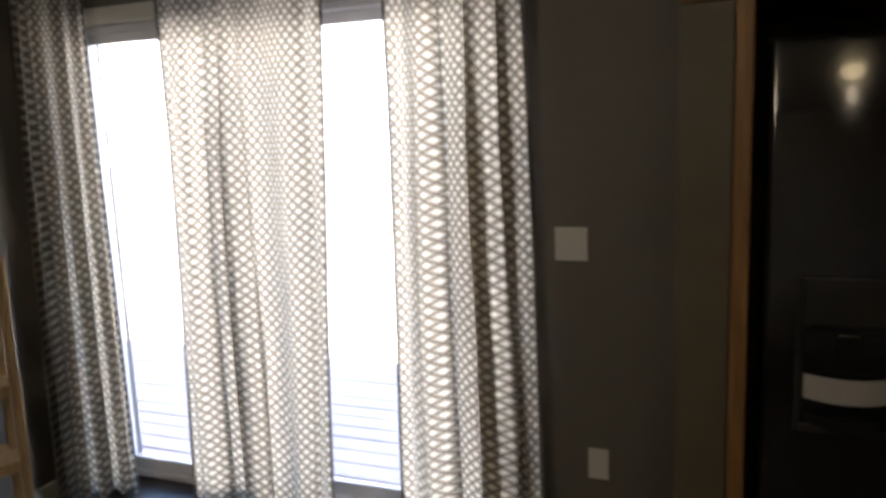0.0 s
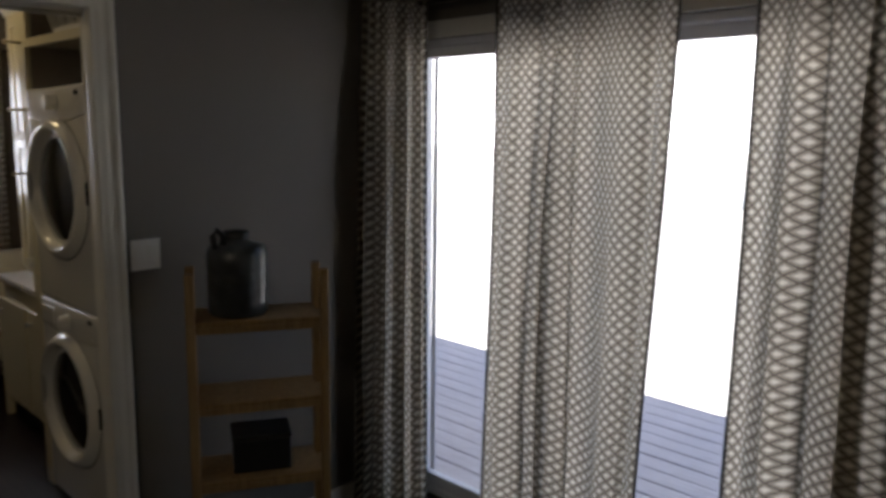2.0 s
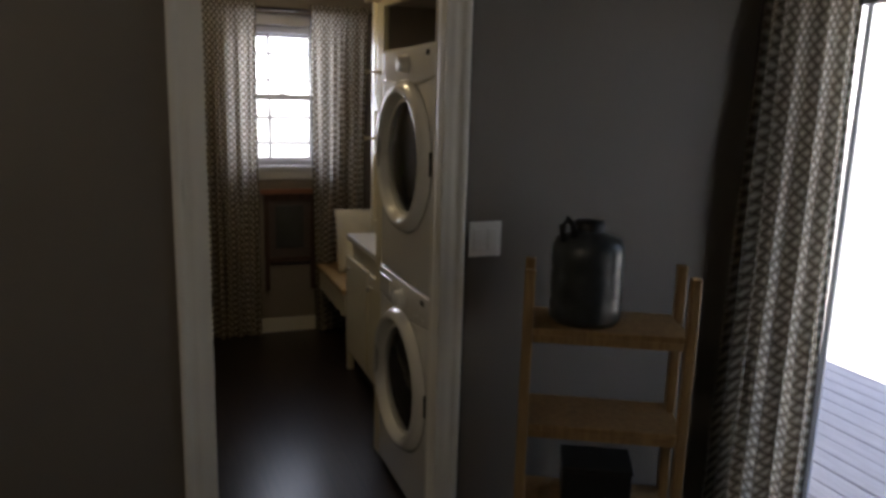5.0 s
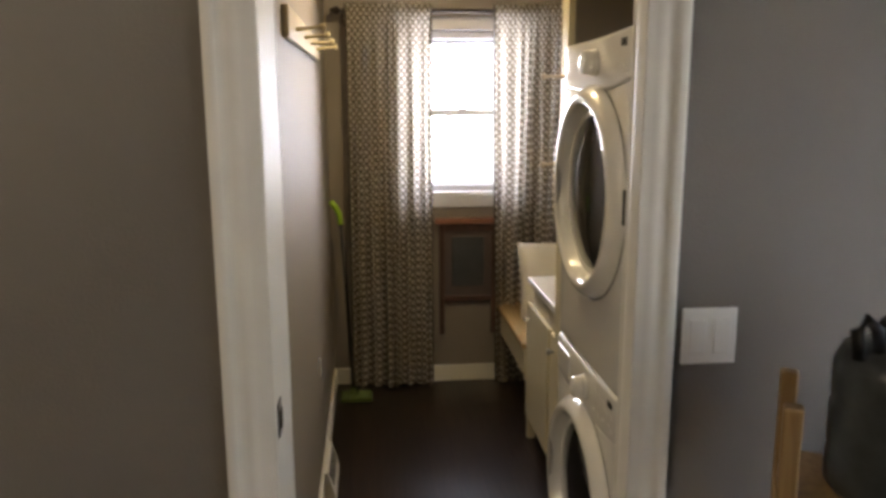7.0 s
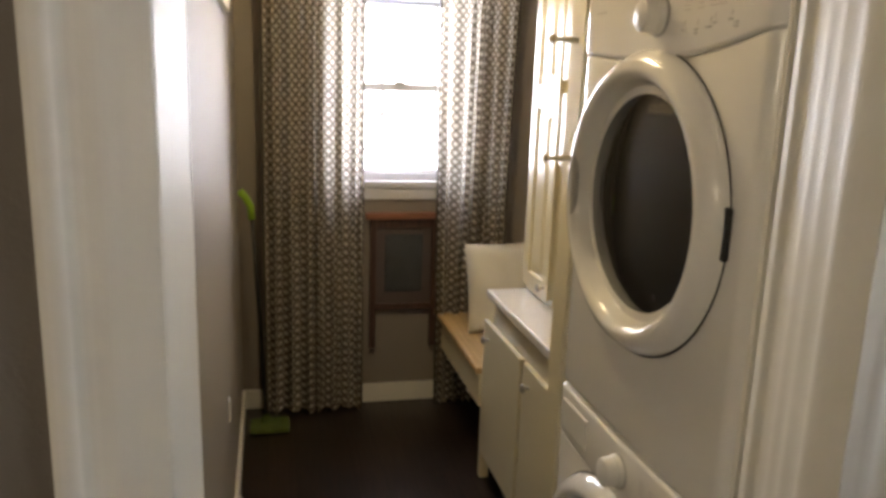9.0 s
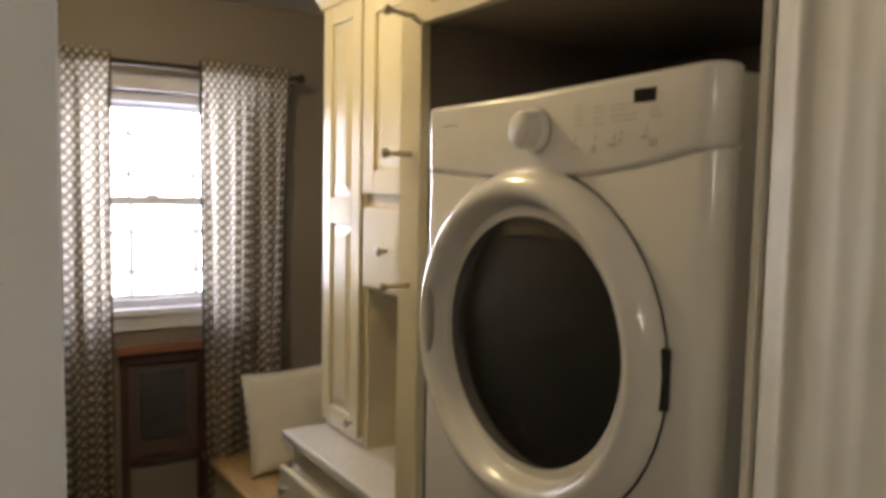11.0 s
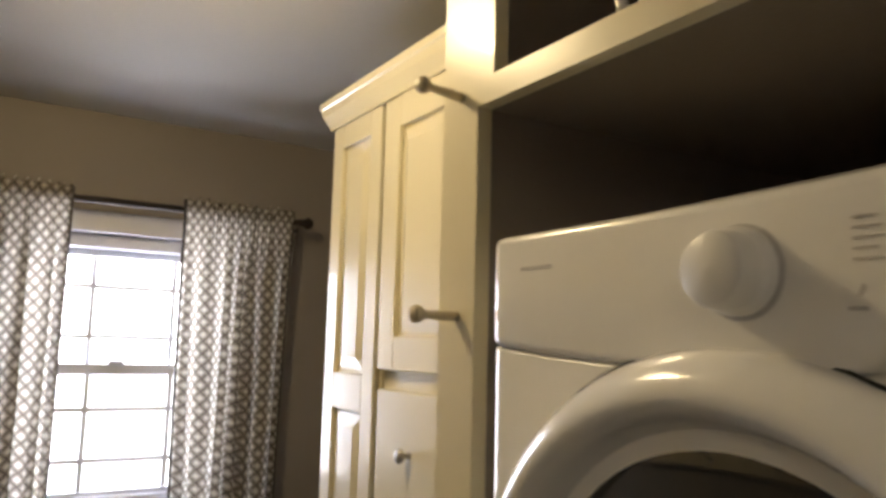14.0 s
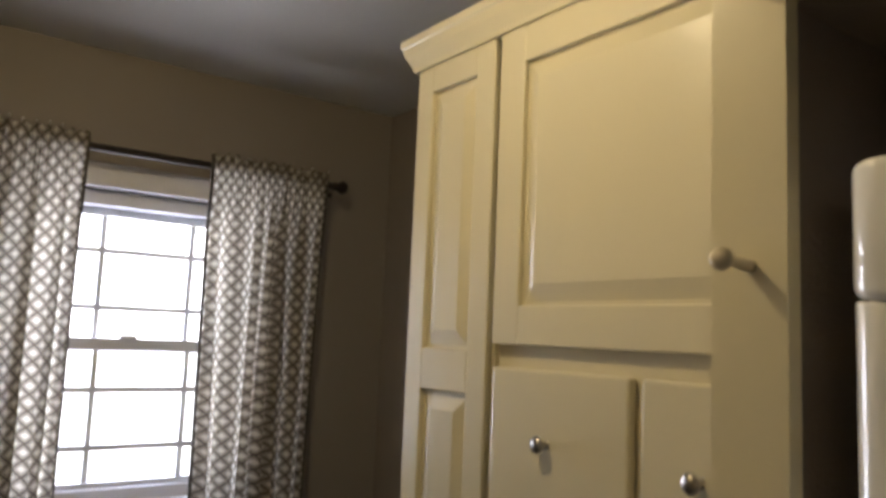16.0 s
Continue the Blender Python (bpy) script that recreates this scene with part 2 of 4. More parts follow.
def lathe(bm, profile, m=Matrix(), steps=32):
    """Turns (radius, height) rows round the local z axis."""
    rings = []
    for r, h in profile:
        rings.append([bm.verts.new(m @ Vector((max(r, 1e-4) * math.cos(a), max(r, 1e-4) * math.sin(a), h))) for a in (2 * math.pi * k / steps for k in range(steps))])
    for a, b in zip(rings, rings[1:]):
        for k in range(steps):
            bm.faces.new((a[k], a[(k + 1) % steps], b[(k + 1) % steps], b[k]))
    bmesh.ops.recalc_face_normals(bm, faces=bm.faces[:])
    return bm


def tube(bm, pts, r, steps=10):
    """A round bar along points."""
    pts = [Vector(p) for p in pts]
    radii = list(r) if isinstance(r, (list, tuple)) else [r] * len(pts)
    rings = []
    for i, p in enumerate(pts):
        r = radii[i]
        d = (pts[min(i + 1, len(pts) - 1)] - pts[max(i - 1, 0)]).normalized()
        side = d.cross(Vector((0, 0, 1)) if abs(d.z) < 0.9 else Vector((1, 0, 0))).normalized()
        up = side.cross(d)
        rings.append([bm.verts.new(p + (side * math.cos(a) + up * math.sin(a)) * r) for a in (2 * math.pi * k / steps for k in range(steps))])
    for a, b in zip(rings, rings[1:]):
        for k in range(steps):
            bm.faces.new((a[k], a[(k + 1) % steps], b[(k + 1) % steps], b[k]))
    bm.faces.new(rings[0])
    bm.faces.new(rings[-1])
    bmesh.ops.recalc_face_normals(bm, faces=bm.faces[:])
    return bm


def part(name, bm, material, parent=None, label="", category="", kind="", group="", smooth=False):
    me = bpy.data.meshes.new(name)
    bm.to_mesh(me)
    bm.free()
    me.materials.append(material)
    if smooth:
        me.shade_smooth()
    ob = new(name, me)
    if parent is not None:
        ob.parent = parent
        ob.matrix_parent_inverse = Matrix.Translation(-parent.location)
    return tagged(ob, label, category, group, kind)


def thing(name, place, label, category, group="", kind=""):
    ob = new(name)
    ob.location = place
    ob.empty_display_size = 0.1
    return tagged(ob, label, category, group, kind)


def auto_smooth(ob, angle=35):
    me = ob.data
    bm = bmesh.new()
    bm.from_mesh(me)
    for f in bm.faces:
        f.smooth = True
    for e in bm.edges:
        e.smooth = len(e.link_faces) == 2 and e.calc_face_angle(0) < radians(angle)
    bm.to_mesh(me)
    bm.free()
    return ob


# ---- structure ----
YB = 3.08      # window wall of the laundry
XK = 2.06      # patio-door wall of the kitchen
H = 2.46
WT = 0.25       # thickness of the doorway wall
DX0, DX1, DZ = 0.060, 0.712, 2.05


def structure(name, rows, material, bevel=0.0, label=""):
    return part(name, boxes(rows, bevel), material, kind="structure", label=label)


floor = structure("floor", [(-2.8, 2.25, -4.3, 3.3, -0.12, 0.0)], FLOOR, label="dark espresso wooden plank floor")
structure("ceiling", [(-2.8, 2.25, -4.3, 3.3, H, H + 0.1)], CEIL, label="off-white painted ceiling")
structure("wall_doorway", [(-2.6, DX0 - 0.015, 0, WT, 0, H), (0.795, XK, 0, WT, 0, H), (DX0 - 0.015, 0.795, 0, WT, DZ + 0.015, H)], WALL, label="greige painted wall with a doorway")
structure("wall_laundry_side", [(-0.12, 0.0, WT, YB, 0, H)], SIDEWALL, label="greige painted laundry wall")
structure("wall_window", [(-0.12, 0.48, YB, YB + 0.16, 0, H), (1.10, 1.72, YB, YB + 0.16, 0, H), (0.48, 1.10, YB, YB + 0.16, 0, 1.14), (0.48, 1.10, YB, YB + 0.16, 2.05, H)], BACKWALL, label="brown-grey painted wall round a small window")
structure("wall_laundry_back", [(1.62, 1.72, WT, YB, 0, H)], BACKWALL, label="brown-grey painted wall behind the cabinets")
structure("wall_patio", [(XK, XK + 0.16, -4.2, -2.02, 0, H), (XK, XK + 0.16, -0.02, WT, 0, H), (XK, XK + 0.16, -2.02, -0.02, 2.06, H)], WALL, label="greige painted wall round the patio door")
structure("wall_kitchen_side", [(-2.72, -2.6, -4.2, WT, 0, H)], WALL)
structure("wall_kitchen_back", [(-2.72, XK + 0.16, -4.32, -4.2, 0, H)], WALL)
structure("roof", [(-3.2, 2.7, -4.8, 3.6, H + 0.12, H + 0.32)], SIDING, label="plain roof slab over the rooms")


CASING = [(0.0, 0.0), (0.0, 0.017), (0.003, 0.020), (0.008, 0.0215), (0.016, 0.0215), (0.021, 0.019), (0.025, 0.0145), (0.030, 0.0128), (0.038, 0.0135), (0.044, 0.0150), (0.050, 0.0150),
          (0.056, 0.0125), (0.062, 0.0112), (0.074, 0.0100), (0.083, 0.0092), (0.087, 0.0080), (0.088, 0.0060), (0.088, 0.0)]


def casing(name, face_y, out, right, inner):
    """Moulded trim swept round the doorway on one face of the wall, mitred at the head."""
    bm = bmesh.new()
    loops = [[], [], [], []]
    for a, d in CASING:
        x0, x1, z, y = DX0 - 0.088 + a, max(inner, right - a), DZ + 0.088 - a, face_y + out * d
        for ring, p in zip(loops, ((x0, y, 0.0), (x0, y, z), (x1, y, z), (x1, y, 0.0))):
            ring.append(bm.verts.new(p))
    for p, q in zip(loops, loops[1:]):
        for k in range(len(CASING)):
            n = (k + 1) % len(CASING)
            bm.faces.new((p[k], p[n], q[n], q[k]))
    bmesh.ops.recalc_face_normals(bm, faces=bm.faces[:])
    return auto_smooth(part(name, bm, TRIM, kind="structure", label="white moulded door casing"), 30)


casing("door_trim", 0.0, -1, 0.787, 0.712)
casing("door_trim", WT, 1, 0.857, 0.779)
structure("door_jamb", [(DX0 - 0.015, DX0, 0.002, WT - 0.002, 0, DZ), (DX0 - 0.015, 0.795, 0.002, WT - 0.002, DZ, DZ + 0.015),
                        (DX0, 0.754, 0.156, 0.181, DZ - 0.01, DZ)], TRIM, 0.003, label="white moulded door jamb with a stop")
bm = bmesh.new()
outline = [(0.795, WT - 0.002), (0.788, WT - 0.002), (0.781, 0.243), (0.774, 0.230), (0.768, 0.219), (0.7635, 0.209), (0.7600, 0.206), (0.7580, 0.201), (0.7582, 0.195), (0.7605, 0.191),
           (0.7590, 0.180), (0.7545, 0.162), (0.7495, 0.150), (0.7460, 0.143), (0.7445, 0.135), (0.7425, 0.126), (0.7385, 0.115), (0.7335, 0.106), (0.7315, 0.098), (0.7300, 0.088), (0.7265, 0.075),
           (0.7220, 0.064), (0.7175, 0.058), (0.7160, 0.050), (0.7150, 0.035), (0.7150, 0.002), (0.795, 0.002)]
rings = [[bm.verts.new((x, y, z)) for x, y in outline] for z in (0.0, DZ)]
for k in range(len(outline)):
    bm.faces.new((rings[0][k], rings[0][(k + 1) % len(outline)], rings[1][(k + 1) % len(outline)], rings[1][k]))
for ring in rings:
    bm.faces.new(ring)
bmesh.ops.recalc_face_normals(bm, faces=bm.faces[:])
auto_smooth(part("door_jamb", bm, TRIM, kind="structure", label="white moulded door jamb with a bead"), 40)
structure("baseboard", [(0.0, 0.014, WT + 0.024, YB, 0, 0.10), (0.014, 1.60, YB - 0.014, YB, 0, 0.10)], TRIM, 0.003, label="white baseboard")
structure("baseboard", [(-2.6, DX0 - 0.09, -0.014, 0, 0, 0.10), (0.789, XK - 0.014, -0.014, 0, 0, 0.10), (XK - 0.014, XK, -2.6, -2.1, 0, 0.10)], TRIM, 0.003, label="white baseboard")

# strike plate
sp = thing("strike_plate", (DX0, 0.040, 1.095), "small dark metal strike plate in the white door jamb", "door hardware")
part("plate", boxes([(DX0 + 0.0005, DX0 + 0.003, 0.018, 0.062, 1.062, 1.128)], 0.001, 1), BRASS, sp)
part("latch_lip", boxes([(DX0 + 0.003, DX0 + 0.007, 0.028, 0.050, 1.078, 1.112)], 0.001, 1), BRASS, sp)


def switch_plate(name, centre, wide, high, normal, toggles, label):
    """A wall plate; normal is '-y', '-x' or '+x'."""
    t = thing(name, centre, label, "switch" if toggles else "outlet")
    x, y, z = centre

    def slab(a0, a1, z0, z1, d0, d1):
        if normal == "-y":
            return (x + a0, x + a1, y - d1, y - d0, z + z0, z + z1)
        if normal == "-x":
            return (x - d1, x - d0, y + a0, y + a1, z + z0, z + z1)
        return (x + d0, x + d1, y + a0, y + a1, z + z0, z + z1)
    part("plate", boxes([slab(-wide / 2, wide / 2, -high / 2, high / 2, 0, 0.006)], 0.0025), PLASTIC, t)
    n = max(1, toggles)
    for k in range(n):
        c = (k - (n - 1) / 2) * 0.046
        if toggles:
            part("rocker", boxes([slab(c - 0.016, c + 0.016, -0.033, 0.033, 0.006, 0.0095)], 0.0015, 1), PLASTIC, t)
        else:
            for s in (-0.02, 0.02):
                part("socket", boxes([slab(c - 0.016, c + 0.016, s - 0.014, s + 0.014, 0.006, 0.008)], 0.0015, 1), PLASTIC, t)
    return t


switch_plate("light_switch", (0.858, 0.0, 1.24), 0.105, 0.108, "-y", 2, "white double rocker switch plate beside the white door casing")
switch_plate("light_switch", (XK, -2.26, 1.16), 0.115, 0.118, "-x", 2, "white double switch plate on the greige wall beside the patio curtain")
switch_plate("wall_outlet", (XK, -2.35, 0.36), 0.072, 0.115, "-x", 0, "white wall outlet low on the greige kitchen wall")
switch_plate("wall_outlet", (0.0, 1.84, 0.55), 0.045, 0.075, "+x", 0, "small white outlet on the greige laundry wall")


# ---- laundry window ----
def window_frame_rows(x0, x1, y0, y1, z0, z1, w):
    return [(x0, x0 + w, y0, y1, z0, z1), (x1 - w, x1, y0, y1, z0, z1), (x0 + w, x1 - w, y0, y1, z0, z0 + w), (x0 + w, x1 - w, y0, y1, z1 - w, z1)]


win = thing("window_laundry", (0.77, YB + 0.09, 1.6), "white vinyl double-hung window with a prairie grid", "window", kind="structure")
part("window_frame", boxes(window_frame_rows(0.48, 1.10, YB + 0.03, YB + 0.14, 1.14, 2.05, 0.045), 0.003, 1), VINYL, win)
part("window_sill", boxes([(0.46, 1.12, YB - 0.03, YB + 0.03, 1.12, 1.15)], 0.004), VINYL, win)
WX0, WX1, WZ0, WZM, WZ1 = 0.535, 1.045, 1.185, 1.596, 1.985
for nm, z0, z1, y in (("lower_sash", WZ0 - 0.02, WZM + 0.02, YB + 0.06), ("upper_sash", WZM - 0.02, WZ1 + 0.03, YB + 0.095)):
    s = part(nm, boxes(window_frame_rows(WX0 - 0.02, WX1 + 0.02, y, y + 0.03, z0, z1, 0.035), 0.002, 1), VINYL, win)
    a, b = z0 + 0.03, z1 - 0.03
    g = boxes([(WX0, WX1, y + 0.014, y + 0.018, a, b)])
    pane = part("pane", g, GLASS, s)
    pane.visible_shadow = False
    rows = []
    for x in (WX0 + 0.152, WX1 - 0.090):
        rows.append((x - 0.008, x + 0.008, y + 0.007, y + 0.025, a, b))
    for z in ((1.297, 1.464) if nm == "lower_sash" else (1.706, 1.877)):
        rows.append((WX0, WX1, y + 0.008, y + 0.024, z - 0.008, z + 0.008))
    part("muntins", boxes(rows), VINYL, s)
part("sash_lock", boxes([(0.745, 0.795, YB + 0.045, YB + 0.062, WZM + 0.018, WZM + 0.032)], 0.003), VINYL, win)
structure("window_casing", [(0.42, 0.48, YB - 0.018, YB, 1.10, 2.11), (1.10, 1.16, YB - 0.018, YB, 1.10, 2.11), (0.42, 1.16, YB - 0.022, YB, 2.05, 2.12)], VINYL, 0.003, label="white window casing")
structure("window_apron", [(0.44, 1.14, YB - 0.016, YB, 1.06, 1.12)], VINYL, 0.003, label="pale window apron")

# framed panel under the window
pf = thing("framed_panel", (0.795, YB - 0.01, 0.1), "dark reddish-brown framed panel with smoky inset under the window", "wall panel")
part("ledge", boxes([(0.60, 1.0, YB - 0.055, YB - 0.001, 0.965, 0.998)], 0.005), REDWOOD, pf, "reddish wooden ledge on top")
part("frame", boxes([(0.625, 0.655, YB - 0.032, YB - 0.001, 0.30, 0.963), (0.935, 0.965, YB - 0.032, YB - 0.001, 0.30, 0.963), (0.655, 0.935, YB - 0.030, YB - 0.001, 0.92, 0.963), (0.655, 0.935, YB - 0.030, YB - 0.001, 0.50, 0.53)], 0.003, 1), DARKWOOD, pf)
part("back_panel", boxes([(0.655, 0.935, YB - 0.012, YB - 0.001, 0.53, 0.92)]), shader("dusky_brown_panel", (0.10, 0.075, 0.07), 0.5, vary=0.1), pf)
part("inset", boxes([(0.70, 0.89, YB - 0.018, YB - 0.012, 0.59, 0.885)], 0.003), PANEGREY, pf, "smoky grey inset pane")


# ---- curtains ----
def curtain(name, top, bottom, z0, z1, folds, depth, label, seed=0, header=0.0, hem=True, slack=1.35, pocket=False, tuck=0.07, pleats=()):
    """A hanging cloth. top and bottom are the two ends ((x, y), (x, y)) of its upper and lower edge; the folds stand square to it."""
    rnd = random.Random(seed)
    t = thing(name, (top[0][0], top[0][1], z0), label, "curtain")
    N, M = folds * 20 + 60 * len(pleats), 36
    ph = [rnd.uniform(-0.5, 0.5) for _ in range(folds + 2)]
    am = [rnd.uniform(0.35, 1.45) for _ in range(folds + 2)]
    bm = bmesh.new()
    uvl = bm.loops.layers.uv.new("UVMap")
    grid = []
    width = (Vector(top[1]) - Vector(top[0])).length
    cuts = [0.0]
    for k in range(folds):
        cuts.append(cuts[-1] + rnd.uniform(0.45, 1.7))
    cuts = [c / cuts[-1] for c in cuts]
    for j in range(M + 1):
        v = j / M
        z = z1 + header - (z1 + header - z0) * v
        row = []
        for i in range(N + 1):
            u = i / N
            a = Vector(top[0]).lerp(Vector(top[1]), u)
            b = Vector(bottom[0]).lerp(Vector(bottom[1]), u)
            k = min(1.0, max(0.0, v)) ** 0.8
            p = a.lerp(b, k)
            d = (Vector(top[1]) - Vector(top[0])).normalized()
            nrm = Vector((-d.y, d.x))
            k0 = max(k for k in range(folds) if cuts[k] <= u + 1e-9)
            f = min(k0 + 0.99999, k0 + (u - cuts[k0]) / (cuts[k0 + 1] - cuts[k0]))
            w = f - k0
            sm = w * w * (3 - 2 * w)
            amp = am[k0] * (1 - sm) + am[k0 + 1] * sm
            phase = ph[k0] * (1 - sm) + ph[k0 + 1] * sm
            q = math.sin(2 * math.pi * f + phase + 0.5 * math.sin(3 * v + k0 * 0.7) * v)
            q = math.copysign(abs(q) ** 0.8, q)
            grow = depth * (0.45 + 0.55 * min(1, v * 3)) * amp
            off = q * grow + 0.012 * math.sin(5 * v + f * 1.7)
            ends = min(1.0, 8 * u, 8 * (1 - u))
            side = tuck * (cuts[k0 + 1] - cuts[k0]) * width * math.sin(4 * math.pi * f + 2 * phase + 0.6) * ends * min(1.0, max(0.0, (v - 0.03) * 1.5))
            drop = min(1.0, 0.35 + 2.0 * v)
            for c, half, back, out in pleats:
                e = (u - c - 0.02 * math.sin(2.5 * v + 9 * c)) / half
                bell = math.exp(-e * e) * drop
                side += back * e * bell * -1.0
                off += out * bell
            if pocket:
                gather = -0.017 + 0.0035 * math.sin(19.0 * f + 3 * ph[k0]) + 0.002 * math.sin(47.0 * f)
                hold = 1 - min(1.0, max(0.0, (v - 0.045) / 0.06))
                off = off * (1 - hold) + gather * hold
            zz = z
            if j == 0 and header:
                zz += 0.007 * math.sin(2 * math.pi * f * 2.5 + phase) + 0.004 * math.sin(31 * f)
                off += 0.010 * math.sin(27 * f)
            row.append((bm.verts.new((p.x + nrm.x * off + d.x * side, p.y + nrm.y * off + d.y * side, zz)), (u * width * slack, zz)))
        grid.append(row)
    for j in range(M):
        for i in range(N):
            q4 = (grid[j][i], grid[j + 1][i], grid[j + 1][i + 1], grid[j][i + 1])
            f = bm.faces.new([x[0] for x in q4])
            f.smooth = True
            for loop, x in zip(f.loops, q4):
                loop[uvl].uv = x[1]
    edge_pts = [[grid[j][c][0].co.copy() for j in range(M + 1)] for c in (0, N)]
    cloth = part("cloth", bm, CLOTH, t, smooth=True)
    if hem:
        for e in edge_pts:
            part("hem", tube(bmesh.new(), e, 0.0055, 6), HEM, t)
    return t


def rod(name, a, b, label, r=0.011, finial=0.024):
    t = thing(name, a, label, "curtain rod")
    d = (Vector(b) - Vector(a)).normalized()
    part("pole", tube(bmesh.new(), [a, b], r, 14), ROD, t, smooth=False)
    for e, s in ((a, -1), (b, 1)):
        m = Matrix.Translation(Vector(e) + d * s * 0.03) @ d.to_track_quat("Z", "Y").to_matrix().to_4x4()
        part("finial", lathe(bmesh.new(), [(0.0, -0.03), (0.014, -0.028), (0.012, -0.018), (finial, 0.0), (finial * 0.8, 0.016), (0.0, 0.026)], m, 16), ROD, t, smooth=True)
    return t


curtain("curtain", ((0.12, YB - 0.13), (0.575, YB - 0.13)), ((0.115, YB - 0.12), (0.578, YB - 0.12)), 0.025, 2.138, 7, 0.030, "taupe and white lattice curtain drawn beside the laundry window", 3, header=0.035, pocket=True)
curtain("curtain", ((0.918, YB - 0.13), (1.30, YB - 0.13)), ((0.948, YB - 0.12), (1.27, YB - 0.12)), 0.03, 2.138, 7, 0.030, "taupe and white lattice curtain bunched above the bench", 8, header=0.035, pocket=True, slack=1.5)
lr = rod("curtain_rod", (0.10, YB - 0.13, 2.138), (1.328, YB - 0.13, 2.138), "dark bronze curtain rod with round finials above the laundry window")
for x in (0.115, 1.32):
    part("bracket", boxes([(x - 0.006, x + 0.006, YB - 0.13, YB, 2.10, 2.115), (x - 0.012, x + 0.012, YB - 0.006, YB, 2.07, 2.14)], 0.002, 1), ROD, lr)
XR = 1.955
curtain("curtain", ((1.80, -0.03), (XR + 0.01, -0.255)), ((1.76, -0.02), (XR - 0.02, -0.31)), 0.02, 2.2, 6, 0.055, "taupe and white lattice curtain bunched in the kitchen corner", 5, slack=2.0, tuck=0.10)
curtain("curtain", ((XR, -0.64), (XR, -1.385)), ((XR, -0.62), (XR, -1.31)), 0.02, 2.2, 4, 0.030, "taupe and white lattice curtain across the patio door's middle", 11, slack=1.5, tuck=0.05, pleats=((0.25, 0.035, 0.072, 0.05), (0.40, 0.04, 0.080, 0.06), (0.54, 0.06, 0.060, -0.03)))
curtain("curtain", ((XR, -1.63), (XR, -2.12)), ((XR, -1.62), (XR, -2.17)), 0.02, 2.2, 3, 0.035, "taupe and white lattice curtain bunched beside the kitchen switch", 14, slack=1.7, tuck=0.06, pleats=((0.36, 0.045, 0.085, 0.06), (0.62, 0.05, 0.09, 0.05), (0.82, 0.05, 0.09, -0.04)))
kr = rod("curtain_rod", (XR, -0.03, 2.19), (XR, -2.20, 2.19), "dark curtain rod above the patio door")
for y in (-0.06, -2.17):
    part("bracket", boxes([(XR, XK, y - 0.006, y + 0.006, 2.16, 2.175), (XK - 0.006, XK, y - 0.012, y + 0.012, 2.13, 2.20)], 0.002, 1), ROD, kr)

# ---- patio door ----
pd = thing("patio_door", (XK + 0.08, -1.11, 0), "white vinyl sliding patio door with two tall glass leaves", "door", kind="structure")


def ywin(y0, y1, x0, x1, z0, z1, w, bottom):
    return [(x0, x1, y0, y0 + w, z0, z1), (x0, x1, y1 - w, y1, z0, z1), (x0, x1, y0 + w, y1 - w, z0, z0 + bottom), (x0, x1, y0 + w, y1 - w, z1 - w, z1)]


part("door_frame", boxes(ywin(-2.02, -0.02, XK + 0.02, XK + 0.15, 0.0, 2.06, 0.03, 0.03), 0.003, 1), VINYL, pd)
for y0, y1, x in ((-1.10, -0.052, XK + 0.035), (-1.99, -1.04, XK + 0.085)):
    leaf = part("door_leaf", boxes(ywin(y0, y1, x, x + 0.038, 0.03, 2.03, 0.045, 0.06), 0.003, 1), VINYL, pd)
    g = part("pane", boxes([(x + 0.016, x + 0.021, y0 + 0.05, y1 - 0.05, 0.08, 1.99)]), GLASS, leaf)
    g.visible_shadow = False
part("screen_stile", boxes([(XK + 0.076, XK + 0.084, -0.152, -0.126, 0.03, 2.03)], 0.002, 1), VINYL, pd)
structure("patio_casing", [(XK - 0.018, XK, -0.02, -0.004, 0, 2.13), (XK - 0.018, XK, -2.09, -2.02, 0, 2.13), (XK - 0.018, XK, -2.02, -0.02, 2.06, 2.13)], TRIM, 0.003, label="white trim round the patio door")


# ---- stacked washer and dryer ----
def panel_door_ring(bm, m, steps=56):
    """The swelling white ring of a front-loading door."""
    return lathe(bm, [(0.221, -0.008), (0.226, 0.004), (0.231, 0.020), (0.237, 0.032), (0.246, 0.039), (0.257, 0.038), (0.271, 0.030), (0.282, 0.016), (0.287, 0.004), (0.287, 0.0)], m, steps)


